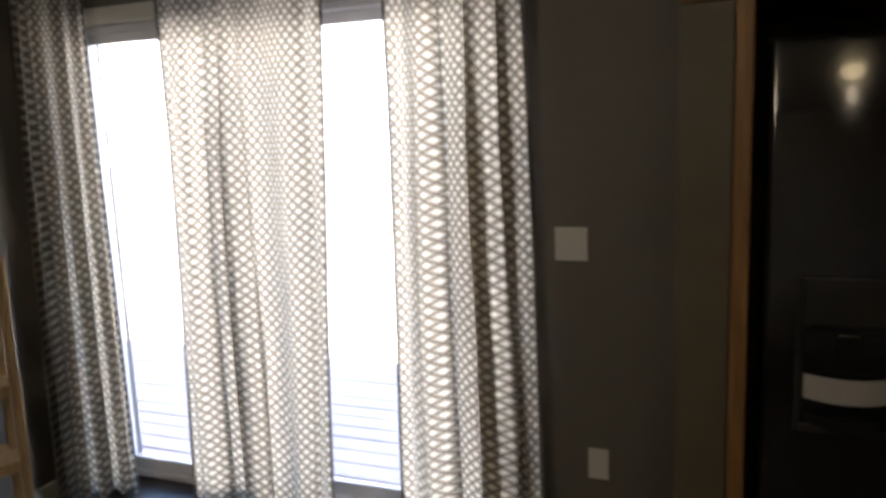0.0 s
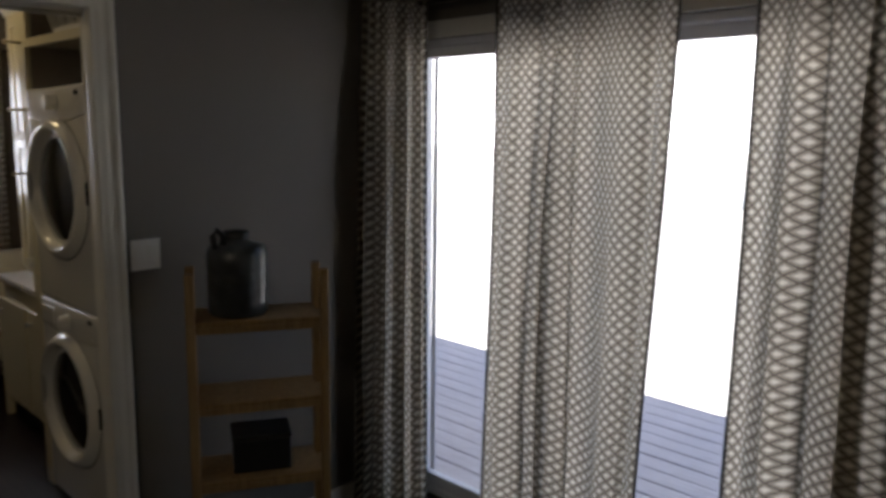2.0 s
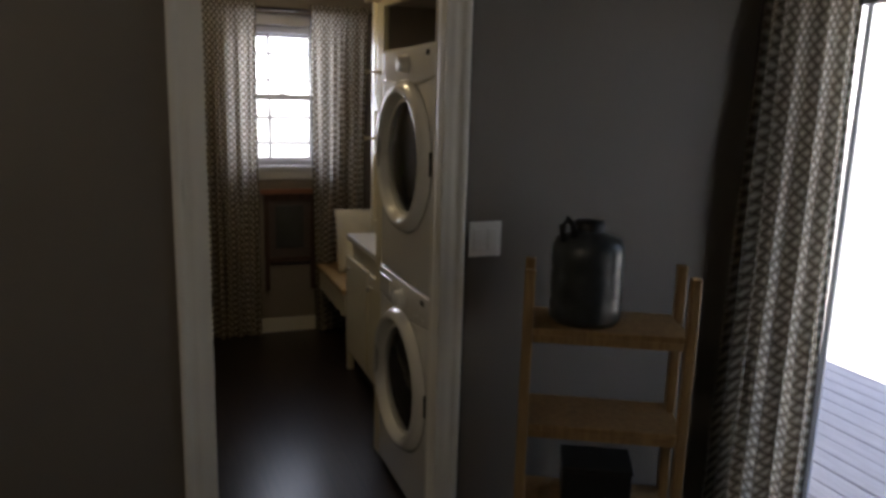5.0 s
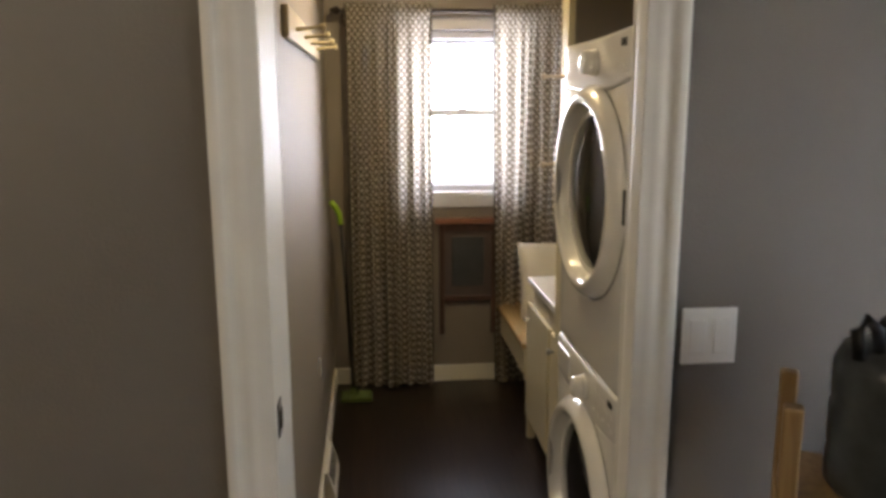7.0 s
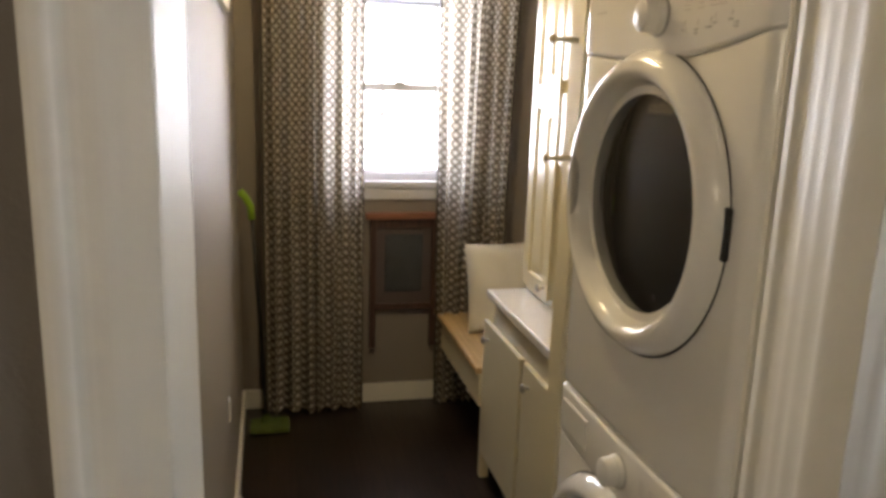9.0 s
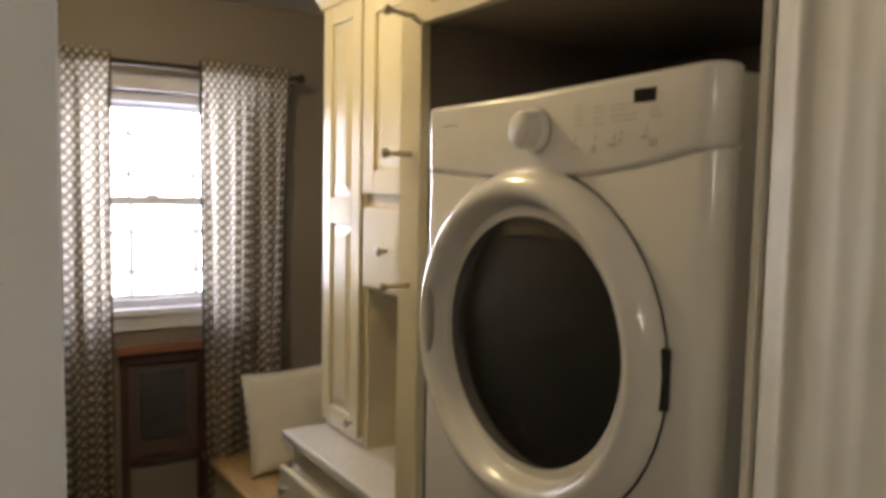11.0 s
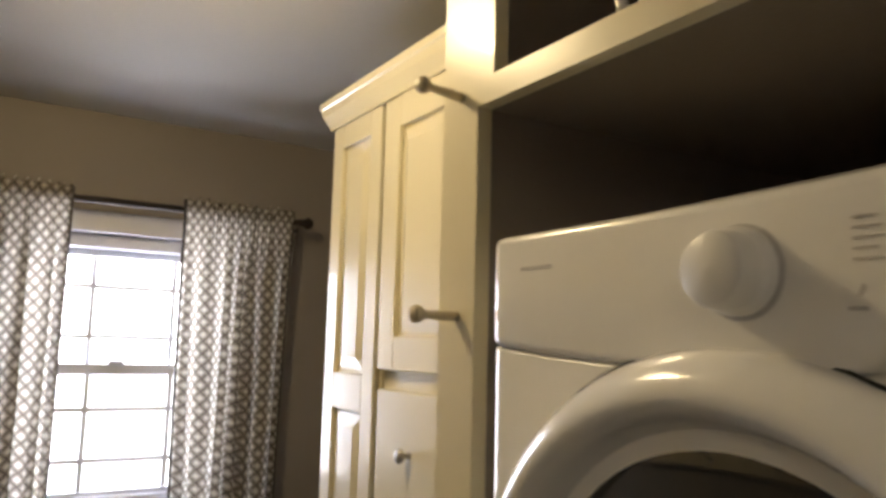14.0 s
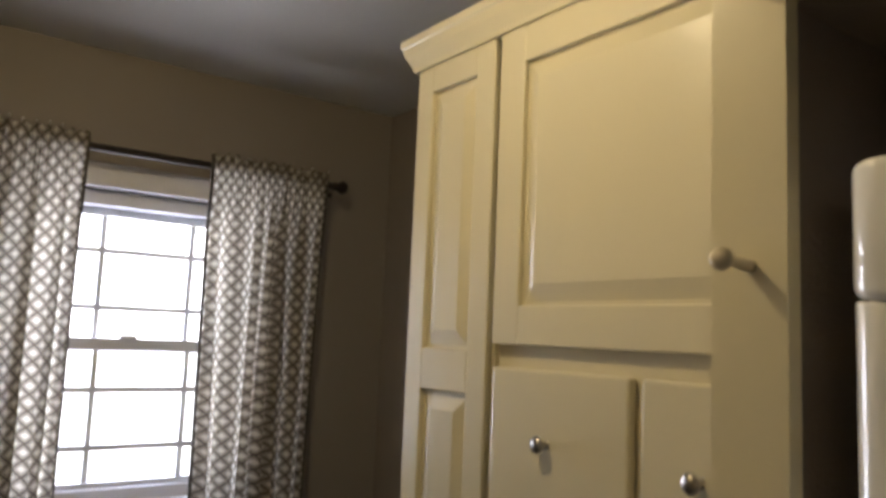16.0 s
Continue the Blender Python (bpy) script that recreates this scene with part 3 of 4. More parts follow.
def rounded_front(x0, x1, y0, y1, z0, z1, corner, lip, steps=7):
    """A slab whose two upright front corners are rounded, with a small round along its top and bottom edges."""
    def outline(inset):
        c = corner
        pts = [(x1 - inset, y0 + inset)]
        a0, a1 = y0 + c, y1 - c
        pts += [(x0 + c - (c - inset) * math.sin(a), y0 + c - (c - inset) * math.cos(a)) for a in (math.pi / 2 * k / steps for k in range(steps + 1))]
        pts += [(x0 + inset, a0 + (a1 - a0) * k / 16) for k in range(1, 16)]
        pts += [(x0 + c - (c - inset) * math.cos(a), y1 - c + (c - inset) * math.sin(a)) for a in (math.pi / 2 * k / steps for k in range(steps + 1))]
        return pts + [(x1 - inset, y1 - inset)]
    bm = bmesh.new()
    levels = [(lip * (1 - math.sin(a)), lip * (1 - math.cos(a))) for a in (math.pi / 2 * k / 4 for k in range(5))]
    low, high = (z if callable(z) else (lambda y, z=z: z) for z in (z0, z1))
    rows = [(low, dz, i) for i, dz in levels] + [(high, -dz, i) for i, dz in reversed(levels)]
    rings = [[bm.verts.new((x, y, edge(y) + dz)) for x, y in outline(i)] for edge, dz, i in rows]
    n = len(rings[0])
    for a, b in zip(rings, rings[1:]):
        for k in range(n):
            bm.faces.new((a[k], a[(k + 1) % n], b[(k + 1) % n], b[k]))
    bm.faces.new(rings[0][::-1])
    bm.faces.new(rings[-1])
    bmesh.ops.recalc_face_normals(bm, faces=bm.faces[:])
    return bm


def front_loader(name, z0, label):
    XF, Y0, Y1, D, HH = 0.835, 0.352, 1.043, 0.74, 0.902
    yc = (Y0 + Y1) / 2
    t = thing(name, (XF + D / 2, yc, z0), label, "laundry machine")

    def seam(y):
        """The panel's lower edge sags over the door."""
        u = (yc - y) / (Y1 - Y0) * 2
        return z0 + 0.765 + (0.042 if u > 0 else 0.019) * u * u
    body = part("body", boxes([(XF + 0.0462, XF + D, Y0, Y1, z0 + 0.012, z0 + HH)], 0.003, 2), ENAMEL, t)
    auto_smooth(body, 30)
    low = part("front_panel", rounded_front(XF, XF + 0.045, Y0, Y1, z0 + 0.02, lambda y: seam(y) - 0.0015, 0.032, 0.003), ENAMEL, t)
    auto_smooth(low, 30)
    fas = part("control_panel", rounded_front(XF - 0.004, XF + 0.045, Y0, Y1, seam, lambda y: z0 + HH + 0.001 + 0.011 * max(0.0, (yc - y) / (yc - Y0)), 0.034, 0.010), ENAMEL, t)
    auto_smooth(fas, 30)
    zc = z0 + 0.50
    m = Matrix.Translation((XF - 0.001, yc + 0.020, zc - 0.004)) @ Matrix(((0, 0, -1, 0), (0, 1, 0, 0), (1, 0, 0, 0), (0, 0, 0, 1)))
    door = part("door", panel_door_ring(bmesh.new(), m @ Matrix.Diagonal((1.005, 1.055, 1, 1))), ENAMEL, t, smooth=True)
    # Black ring colours in the shade of the gap round the door.
    part("seam", lathe(bmesh.new(), [(0.2872, 0.0012), (0.2892, 0.0018), (0.2902, 0.0004)], m @ Matrix.Diagonal((1.005, 1.055, 1, 1)), 56), BLACKPL, door, "black ring painted for the shade in the gap round the door", smooth=True)
    part("glass", lathe(bmesh.new(), [(0.0, 0.020), (0.06, 0.019), (0.11, 0.016), (0.16, 0.009), (0.200, 0.001), (0.225, -0.006)], m @ Matrix.Diagonal((1.005, 1.055, 1, 1)), 56), DARKGLASS, door, "dark convex door glass", smooth=True)
    part("grip", boxes([(XF - 0.038, XF - 0.022, yc + 0.262, yc + 0.282, zc - 0.07, zc + 0.07)], 0.006), GREYPLASTIC, door)
    part("hinge_cover", boxes([(XF - 0.010, XF, yc - 0.288, yc - 0.270, zc - 0.045, zc + 0.04)], 0.003), BLACKPL, t)
    zp = z0 + 0.846
    mk = Matrix.Translation((XF - 0.004, yc - 0.001, zp - 0.004)) @ Matrix(((0, 0, -1, 0), (0, 1, 0, 0), (1, 0, 0, 0), (0, 0, 0, 1)))
    part("dial_ring", lathe(bmesh.new(), [(0.0375, 0.0), (0.0375, 0.0015), (0.034, 0.0025)], mk, 32), GREYPLASTIC, t, "thin grey ring round the dial")
    knob = part("knob", lathe(bmesh.new(), [(0.034, 0.0), (0.034, 0.010), (0.0325, 0.013), (0.0305, 0.015), (0.0295, 0.032), (0.0275, 0.0365), (0.024, 0.0385), (0.0, 0.040)], mk, 36), PLASTIC, t)
    auto_smooth(knob)
    part("display", boxes([(XF - 0.0055, XF - 0.002, yc - 0.246, yc - 0.207, zp + 0.023, zp + 0.042)], 0.001, 1), DISPLAY, t)
    columns = [(0.089, 0.0275, -0.0010, (0.016, 0.020, 0.022, 0.017, 0.020)), (0.130, 0.0230, -0.0010, (0.016, 0.021, 0.017, 0.021)),
               (0.166, 0.0230, 0.0010, (0.034, 0.029, 0.049, 0.048)), (0.238, 0.0150, 0.0030, (0.014, 0.018, 0.022))]
    for y, top, bottom, wides in columns:
        for k, wide in enumerate(wides):
            z = zp + top + (bottom - top) * k / (len(wides) - 1)
            part("printed_line", boxes([(XF - 0.0047, XF - 0.0035, yc - y - wide, yc - y, z - 0.0009, z + 0.0009)]), PRINT, t)
    part("maker_mark", boxes([(XF - 0.0047, XF - 0.0035, yc + 0.225, yc + 0.275, zp + 0.016, zp + 0.020)]), PRINT, t)
    for y, z, wide in ((0.085, -0.034, 0.013), (0.126, -0.034, 0.010), (0.126, -0.040, 0.009), (0.160, -0.032, 0.016), (0.181, -0.026, 0.008), (0.223, -0.024, 0.011), (0.238, -0.029, 0.012), (0.238, -0.035, 0.012)):
        part("button", boxes([(XF - 0.0065, XF - 0.003, yc - y - wide, yc - y, zp + z - 0.0014, zp + z + 0.0014)], 0.0006, 1), GREYPLASTIC, t)
    for y, z in ((0.088, -0.022), (0.129, -0.022), (0.167, -0.022), (0.180, -0.016), (0.226, -0.014)):
        bar = boxes([(-0.0006, 0.0006, -0.0009, 0.0009, -0.0045, 0.0045)])
        bar.transform(Matrix.Translation((XF - 0.0042, yc - y - 0.006, zp + z)) @ Matrix.Rotation(radians(25), 4, "X"))
        part("printed_icon", bar, PRINT, t)
    for a in (Y0 + 0.05, Y1 - 0.05):
        for x in (XF + 0.07, XF + D - 0.07):
            part("foot", lathe(bmesh.new(), [(0.0, 0.0), (0.02, 0.0), (0.02, 0.014)], Matrix.Translation((x, a, z0)), 12), BLACKPL, t)
    return t


PL = 0.03
structure("washer_plinth", [(0.87, 1.60, 0.36, 1.05, 0.0, PL)], BLACKPL)
w1 = front_loader("washing_machine", PL, "white washing machine with a round dark door under the dryer")
part("drawer", boxes([(0.826, 0.834, 0.86, 1.0, PL + 0.80, PL + 0.875)], 0.004), ENAMEL, w1, "white detergent drawer front")
front_loader("tumble_dryer", PL + 0.895, "white tumble dryer with a round dark door on the washer")

# ---- face frame, shelf and pegs over the machines ----
ff = thing("laundry_surround", (0.9, 1.15, 0), "cream painted face frame with a shelf over the stacked machines", "built-in cabinet")
part("stile", boxes([(0.86, 0.882, 1.105, 1.188, 0, H - 0.002), (0.86, 0.882, 1.072, 1.105, 2.044, H - 0.002)]), CREAM, ff)
part("side_panel", boxes([(0.882, 1.60, 1.118, 1.138, 0, H - 0.002)]), BACKWALL, ff, "brown-grey painted side panel")
part("rail", boxes([(0.86, 0.882, WT + 0.025, 1.105, 2.009, 2.044)]), CREAM, ff)
part("shelf", boxes([(0.882, 1.60, WT + 0.002, 1.117, 2.013, 2.04)]), BACKWALL, ff, "brown-grey painted shelf board")
part("filler", boxes([(0.86, 0.882, WT + 0.0255, WT + 0.04, 2.045, H - 0.002)], 0.002, 1), CREAM, ff)


def peg(bm, m, length=0.080):
    return lathe(bm, [(0.0, 0.0), (0.0062, 0.0), (0.0066, 0.02), (0.0050, length - 0.022), (0.0056, length - 0.014), (0.0095, length - 0.009), (0.0112, length - 0.004), (0.0106, length + 0.001), (0.007, length + 0.004), (0.0, length + 0.005)], m, 14)


for z in (2.031, 1.743, 1.465):
    m = Matrix.Translation((0.8595, 1.144, z)) @ Matrix.Rotation(radians(12), 4, "Z") @ Matrix.Rotation(radians(-90), 4, "Y")
    t = thing("coat_peg", (0.86, 1.150, z), "pale turned wooden coat peg screwed into the cream stile", "coat peg", group="pegs on the cream stile")
    part("shaft", peg(bmesh.new(), m, 0.072), PEGMAT, t, smooth=True)

rack = thing("peg_rack", (0.0, 1.5, 1.88), "pale painted wooden peg rack on the laundry wall", "coat rack")
part("board", boxes([(0.001, 0.020, 0.93, 2.25, 1.845, 1.935)], 0.004), PEGMAT, rack)
for k in range(4):
    m = Matrix.Translation((0.020, 1.15 + k * 0.31, 1.885)) @ Matrix.Rotation(radians(84), 4, "Y")
    part("peg", peg(bmesh.new(), m, 0.085), PEGMAT, rack, smooth=True)


# ---- laundry basket ----
def basket(x0, x1, y0, y1, z, h):
    t = thing("laundry_basket", ((x0 + x1) / 2, (y0 + y1) / 2, z), "white plastic laundry basket with slotted sides on the upper shelf", "laundry basket")
    f = 0.045

    def ring(level, grow, hh, th, nm):
        g = f * grow
        rows = [(x0 - g, x0 - g + th, y0 - g, y1 + g, level, level + hh), (x1 + g - th, x1 + g, y0 - g, y1 + g, level, level + hh),
                (x0 - g + th, x1 + g - th, y0 - g, y0 - g + th, level, level + hh), (x0 - g + th, x1 + g - th, y1 + g - th, y1 + g, level, level + hh)]
        part(nm, boxes(rows, 0.003, 1), PLASTIC, t)
    ring(z, 0.0, 0.040, 0.008, "base_band")
    ring(z + h * 0.46, 0.46, 0.012, 0.007, "middle_band")
    ring(z + h - 0.035, 1.0, 0.035, 0.014, "rim")
    part("base", boxes([(x0 + 0.006, x1 - 0.006, y0 + 0.006, y1 - 0.006, z, z + 0.004)]), PLASTIC, t)

    def rib(a, b):
        a, b = Vector(a), Vector(b)
        stops = ((0.0, 0.0095), (0.04, 0.0072), (0.09, 0.0062), (0.42, 0.0060), (0.47, 0.0074), (0.52, 0.0060), (0.90, 0.0062), (1.0, 0.0085))
        part("rib", tube(bmesh.new(), [a.lerp(b, u) for u, _ in stops], [q for _, q in stops], 8), PLASTIC, t, smooth=True)
    n = 13
    for k in range(n + 1):
        u = k / n
        for xa, g in ((x0 + 0.003, -1), (x1 - 0.003, 1)):
            rib((xa, y0 + (y1 - y0) * u, z + 0.036), (xa + g * f, y0 - f + (y1 - y0 + 2 * f) * u, z + h - 0.02))
    for k in range(1, 9):
        u = k / 9
        for ya, g in ((y0 + 0.003, -1), (y1 - 0.003, 1)):
            rib((x0 + (x1 - x0) * u, ya, z + 0.036), (x0 - f + (x1 - x0 + 2 * f) * u, ya + g * f, z + h - 0.02))
    return t


basket(0.915, 1.28, 0.32, 0.905, 2.041, 0.25)
cl = thing("folded_towel", (1.1, 0.55, 2.04), "dark folded towel inside the white laundry basket", "towel")
part("cloth", boxes([(0.95, 1.24, 0.36, 0.84, 2.046, 2.10), (0.96, 1.23, 0.38, 0.82, 2.10, 2.14)], 0.02, 3), shader("dark_towel", (0.05, 0.045, 0.045), 0.95, vary=0.3, bump=0.8), cl)

# ---- cabinets ----
CX = 1.110


def pull(x, y, z, door):
    m = Matrix.Translation((x, y, z)) @ Matrix.Rotation(radians(-90), 4, "Y")
    part("knob", lathe(bmesh.new(), [(0.008, 0.0), (0.006, 0.004), (0.005, 0.012), (0.014, 0.018), (0.015, 0.023), (0.010, 0.028), (0.0, 0.029)], m, 18), NICKEL, door, "brushed nickel knob", smooth=True)


def raised_door(y0, y1, z0, z1, x, parent, knob=None, stile=0.05, rails=()):
    """A cabinet door facing the room with raised fields inside its frame; rails: bottom and top of a middle rail."""
    d = part("door", boxes([(x - 0.008, x - 0.001, y0 + 0.002, y1 - 0.002, z0 + 0.002, z1 - 0.002)]), CREAM, parent)
    part("stile", boxes([(x - 0.020, x - 0.0081, y0, y0 + stile, z0, z1)], 0.0025), CREAM, d)
    part("stile", boxes([(x - 0.020, x - 0.0081, y1 - stile, y1, z0, z1)], 0.0025), CREAM, d)
    cuts = [z0 + stile, z1 - stile] if not rails else [z0 + stile, rails[0], rails[1], z1 - stile]
    for a, b in [(z0, z0 + stile), (z1 - stile, z1)] + ([rails] if rails else []):
        part("cross_rail", boxes([(x - 0.020, x - 0.0081, y0 + stile, y1 - stile, a, b)], 0.0025), CREAM, d)
    for b0, b1 in zip(cuts[::2], cuts[1::2]):
        bm = bmesh.new()
        a0, a1 = y0 + stile, y1 - stile
        s = min(0.035, (a1 - a0) * 0.25)
        loops = []
        for inset, dx in ((0.0, -0.0085), (0.007, -0.0085), (s, -0.018), (s + 0.003, -0.019)):
            loops.append([bm.verts.new((x + dx, yy, zz)) for yy, zz in ((a0 + inset, b0 + inset), (a1 - inset, b0 + inset), (a1 - inset, b1 - inset), (a0 + inset, b1 - inset))])
        for p, q in zip(loops, loops[1:]):
            for k in range(4):
                bm.faces.new((p[k], p[(k + 1) % 4], q[(k + 1) % 4], q[k]))
        bm.faces.new(loops[-1])
        bmesh.ops.recalc_face_normals(bm, faces=bm.faces[:])
        part("raised_panel", bm, CREAM, d)
    if knob:
        pull(x - 0.020, *knob, d)
    return d


def slab_door(y0, y1, z0, z1, x, parent, knob=None):
    d = part("door", boxes([(x - 0.020, x - 0.001, y0, y1, z0, z1)], 0.006, 3), CREAM, parent)
    if knob:
        pull(x - 0.020, *knob, d)
    return d


CT = 0.86
CE = 2.112
CS = 1.826
tall = thing("wall_cabinet", (1.3, 2.02, CT), "tall narrow cream cabinet with a raised-panel door on the counter", "cabinet")
part("body", boxes([(CX, 1.60, CS + 0.006, CE, CT + 0.002, 2.27)], 0.002, 1), CREAM, tall)
raised_door(CS + 0.008, CE - 0.010, CT + 0.03, 2.245, CX, tall, knob=(CS + 0.045, CT + 0.07), stile=0.058, rails=(1.553, 1.637))
wide = thing("wall_cabinet", (1.3, 1.53, 1.34), "wide cream wall cabinet, one large door over two small", "cabinet")
part("body", boxes([(CX, 1.60, 1.194, CS - 0.006, 1.36, 2.27)], 0.002, 1), CREAM, wide)
raised_door(1.235, 1.817, 1.652, 2.245, CX, wide, stile=0.070)
slab_door(1.490, 1.812, 1.372, 1.612, CX, wide, knob=(1.665, 1.49))
slab_door(1.240, 1.468, 1.372, 1.612, CX, wide, knob=(1.365, 1.480))
part("niche_side", boxes([(CX, 1.60, 1.802, CS - 0.006, CT + 0.002, 1.358)]), CREAM, wide)
part("niche_back", boxes([(1.585, 1.60, 1.194, 1.800, CT + 0.002, 1.358)]), CREAM, wide)
crown = thing("crown_moulding", (1.1, 1.7, 2.28), "cream crown moulding along the top of the wall cabinets", "moulding")
bm = bmesh.new()
prof = [(0.0, 2.246), (-0.004, 2.246), (-0.006, 2.256), (-0.012, 2.268), (-0.020, 2.282), (-0.024, 2.298), (-0.028, 2.302), (-0.028, 2.318), (0.0, 2.318)]
loops = []
for y, ex in ((1.192, 0), (CE, 1)):
    loops.append([bm.verts.new((CX - 0.021 + dx, y + (-dx if ex else 0), z)) for dx, z in prof])
loops.append([bm.verts.new((1.60, CE - dx, z)) for dx, z in prof])
for p, q in zip(loops, loops[1:]):
    for k in range(len(prof) - 1):
        bm.faces.new((p[k], p[k + 1], q[k + 1], q[k]))
bmesh.ops.recalc_face_normals(bm, faces=bm.faces[:])
part("moulding", bm, CREAM, crown)
part("backing", boxes([(CX - 0.019, 1.60, 1.194, CE, 2.272, 2.317)]), CREAM, crown)

base = thing("base_cabinet", (1.3, 1.7, 0), "cream base cabinet with two doors under the pale counter", "cabinet")
BX = 0.985
part("body", boxes([(BX, 1.60, 1.194, CE - 0.01, 0.13, CT - 0.035)], 0.002, 1), CREAM, base)
part("toe_kick", boxes([(BX + 0.06, 1.58, 1.20, CE - 0.03, 0.0, 0.128)]), BLACKPL, base)
for y0, y1, k in ((1.72, 2.17, 2.10), (1.24, 1.69, 1.62)):
    slab_door(y0, y1, 0.16, CT - 0.135, BX, base, knob=(k, CT - 0.20))
worktop = thing("worktop", (1.3, 1.7, CT - 0.035), "pale laminate worktop on the base cabinet", "countertop")
part("top", boxes([(BX - 0.03, 1.60, 1.194, CE + 0.012, CT - 0.034, CT)], 0.006), COUNTER, worktop)

# ---- bench and pillow ----
bench = thing("bench", (1.3, 2.65, 0), "cream bench with a honey wooden seat below the window curtain", "bench")
part("seat", boxes([(0.955, 1.60, 2.215, YB - 0.02, 0.47, 0.50)], 0.005), SEATWOOD, bench, "honey brown wooden seat")
part("apron", boxes([(0.97, 0.99, 2.215, YB - 0.03, 0.33, 0.468)], 0.003, 1), CREAM, bench)
for y in (2.225, YB - 0.065):
    for x in (0.992, 1.55):
        part("leg", boxes([(x, x + 0.04, y, y + 0.04, 0.0, 0.468)], 0.003, 1), CREAM, bench)


def cushion(name, centre, w, h, d, tilt, turn, label, mat):
    t = thing(name, (centre[0], centre[1], centre[2] - h / 2), label, "pillow")
    bm = bmesh.new()
    n = 16
    sides = []
    m = Matrix.Translation(centre) @ Euler((radians(tilt), 0, radians(turn))).to_matrix().to_4x4()
    for s in (1, -1):
        g = []
        for j in range(n + 1):
            row = []
            for i in range(n + 1):
                u, v = 2 * i / n - 1, 2 * j / n - 1
                puff = (max(0, 1 - u * u) * max(0, 1 - v * v)) ** 0.38
                pull = 1 - 0.06 * (1 - abs(u * v))
                x = u * w / 2 * (1 - 0.05 * (1 - v * v))
                z = v * h / 2 * (1 - 0.05 * (1 - u * u))
                row.append(bm.verts.new(m @ Vector((x, s * puff * d / 2 * (1 + 0.08 * math.sin(7 * u + 3 * v)), z))))
            g.append(row)
        sides.append(g)
        for j in range(n):
            for i in range(n):
                q = (g[j][i], g[j][i + 1], g[j + 1][i + 1], g[j + 1][i])
                bm.faces.new(q if s < 0 else q[::-1])
    bmesh.ops.remove_doubles(bm, verts=bm.verts[:], dist=0.0005)
    bmesh.ops.recalc_face_normals(bm, faces=bm.faces[:])
    part("cover", bm, mat, t, smooth=True)
    return t


cushion("pillow", (1.235, 2.72, 0.700), 0.42, 0.42, 0.15, -14, 6, "off-white square pillow leaning on the bench", PILLOW)

# ---- mop ----
mop = thing("mop", (0.09, 2.86, 0), "lime green and black flat mop leaning beside the curtain", "mop")
part("handle", tube(bmesh.new(), [(0.115, 2.86, 0.05), (0.09, 2.87, 0.6), (0.065, 2.88, 1.04)], 0.010, 10), BLACKPL, mop, smooth=True)
part("grip", tube(bmesh.new(), [(0.066, 2.88, 1.0), (0.060, 2.88, 1.06), (0.040, 2.87, 1.10), (0.018, 2.86, 1.13)], 0.017, 10), GREEN, mop, "lime green plastic grip", smooth=True)
part("head", boxes([(0.04, 0.22, 2.76, 2.90, 0.004, 0.03)], 0.010, 3), MOPCLOTH, mop, "dull green microfibre pad")
part("joint", lathe(bmesh.new(), [(0.0, 0.03), (0.03, 0.03), (0.018, 0.06), (0.0, 0.07)], Matrix.Translation((0.115, 2.85, 0)), 12), MOPCLOTH, mop)

# ---- floor register at the baseboard ----
reg = thing("baseboard_register", (0.04, 1.85, 0), "white metal baseboard heat register with a sloping face", "vent")
bm = bmesh.new()
ends = []
for y in (1.70, 2.02):
    ends.append([bm.verts.new(p) for p in ((0.015, y, 0.001), (0.065, y, 0.001), (0.058, y, 0.04), (0.028, y, 0.13), (0.015, y, 0.13))])
for k in range(5):
    bm.faces.new((ends[0][k], ends[0][(k + 1) % 5], ends[1][(k + 1) % 5], ends[1][k]))
bm.faces.new(ends[0])
bm.faces.new(ends[1][::-1])
bmesh.ops.recalc_face_normals(bm, faces=bm.faces[:])
part("cover", bm, TRIM, reg)
for k in range(8):
    y = 1.74 + k * 0.034
    b = boxes([(-0.001, 0.0015, y, y + 0.012, -0.03, 0.03)])
    b.transform(Matrix.Translation((0.0445, 0, 0.085)) @ Matrix.Rotation(radians(-18.4), 4, "Y"))
    part("slot", b, BLACKPL, reg)


# ---- ceiling lamps ----
def dome_lamp(name, x, y, r, mat, label):
    t = thing(name, (x, y, H), label, "ceiling lamp")
    part("base", lathe(bmesh.new(), [(0.0, H - 0.001), (r + 0.012, H - 0.001), (r + 0.012, H - 0.018), (r, H - 0.024), (0.0, H - 0.024)], Matrix.Translation((x, y, 0)), 40), NICKEL, t, "brushed metal rim")
    sh = part("shade", lathe(bmesh.new(), [(r, H - 0.025), (r * 0.97, H - 0.044), (r * 0.82, H - 0.064), (r * 0.5, H - 0.080), (0.02, H - 0.086), (0.0, H - 0.086)], Matrix.Translation((x, y, 0)), 40), mat, t, "lit frosted glass shade", smooth=True)
    sh.visible_shadow = False
    part("finial", lathe(bmesh.new(), [(0.0, H - 0.085), (0.009, H - 0.087), (0.007, H - 0.098), (0.0, H - 0.104)], Matrix.Translation((x, y, 0)), 12), NICKEL, t)
    return t


dome_lamp("ceiling_lamp", 0.50, 1.70, 0.14, LAMPGLOW, "lit frosted dome lamp on the laundry ceiling")
dome_lamp("ceiling_lamp", -1.2, -3.2, 0.15, KLAMPGLOW, "dim lit frosted dome lamp on the kitchen ceiling")
# The last dome is an unseen addition that holds the fill light.
dome_lamp("ceiling_lamp", -1.15, -1.6, 0.15, KLAMPGLOW, "added unseen dome lamp that brightens the wall left of the doorway")

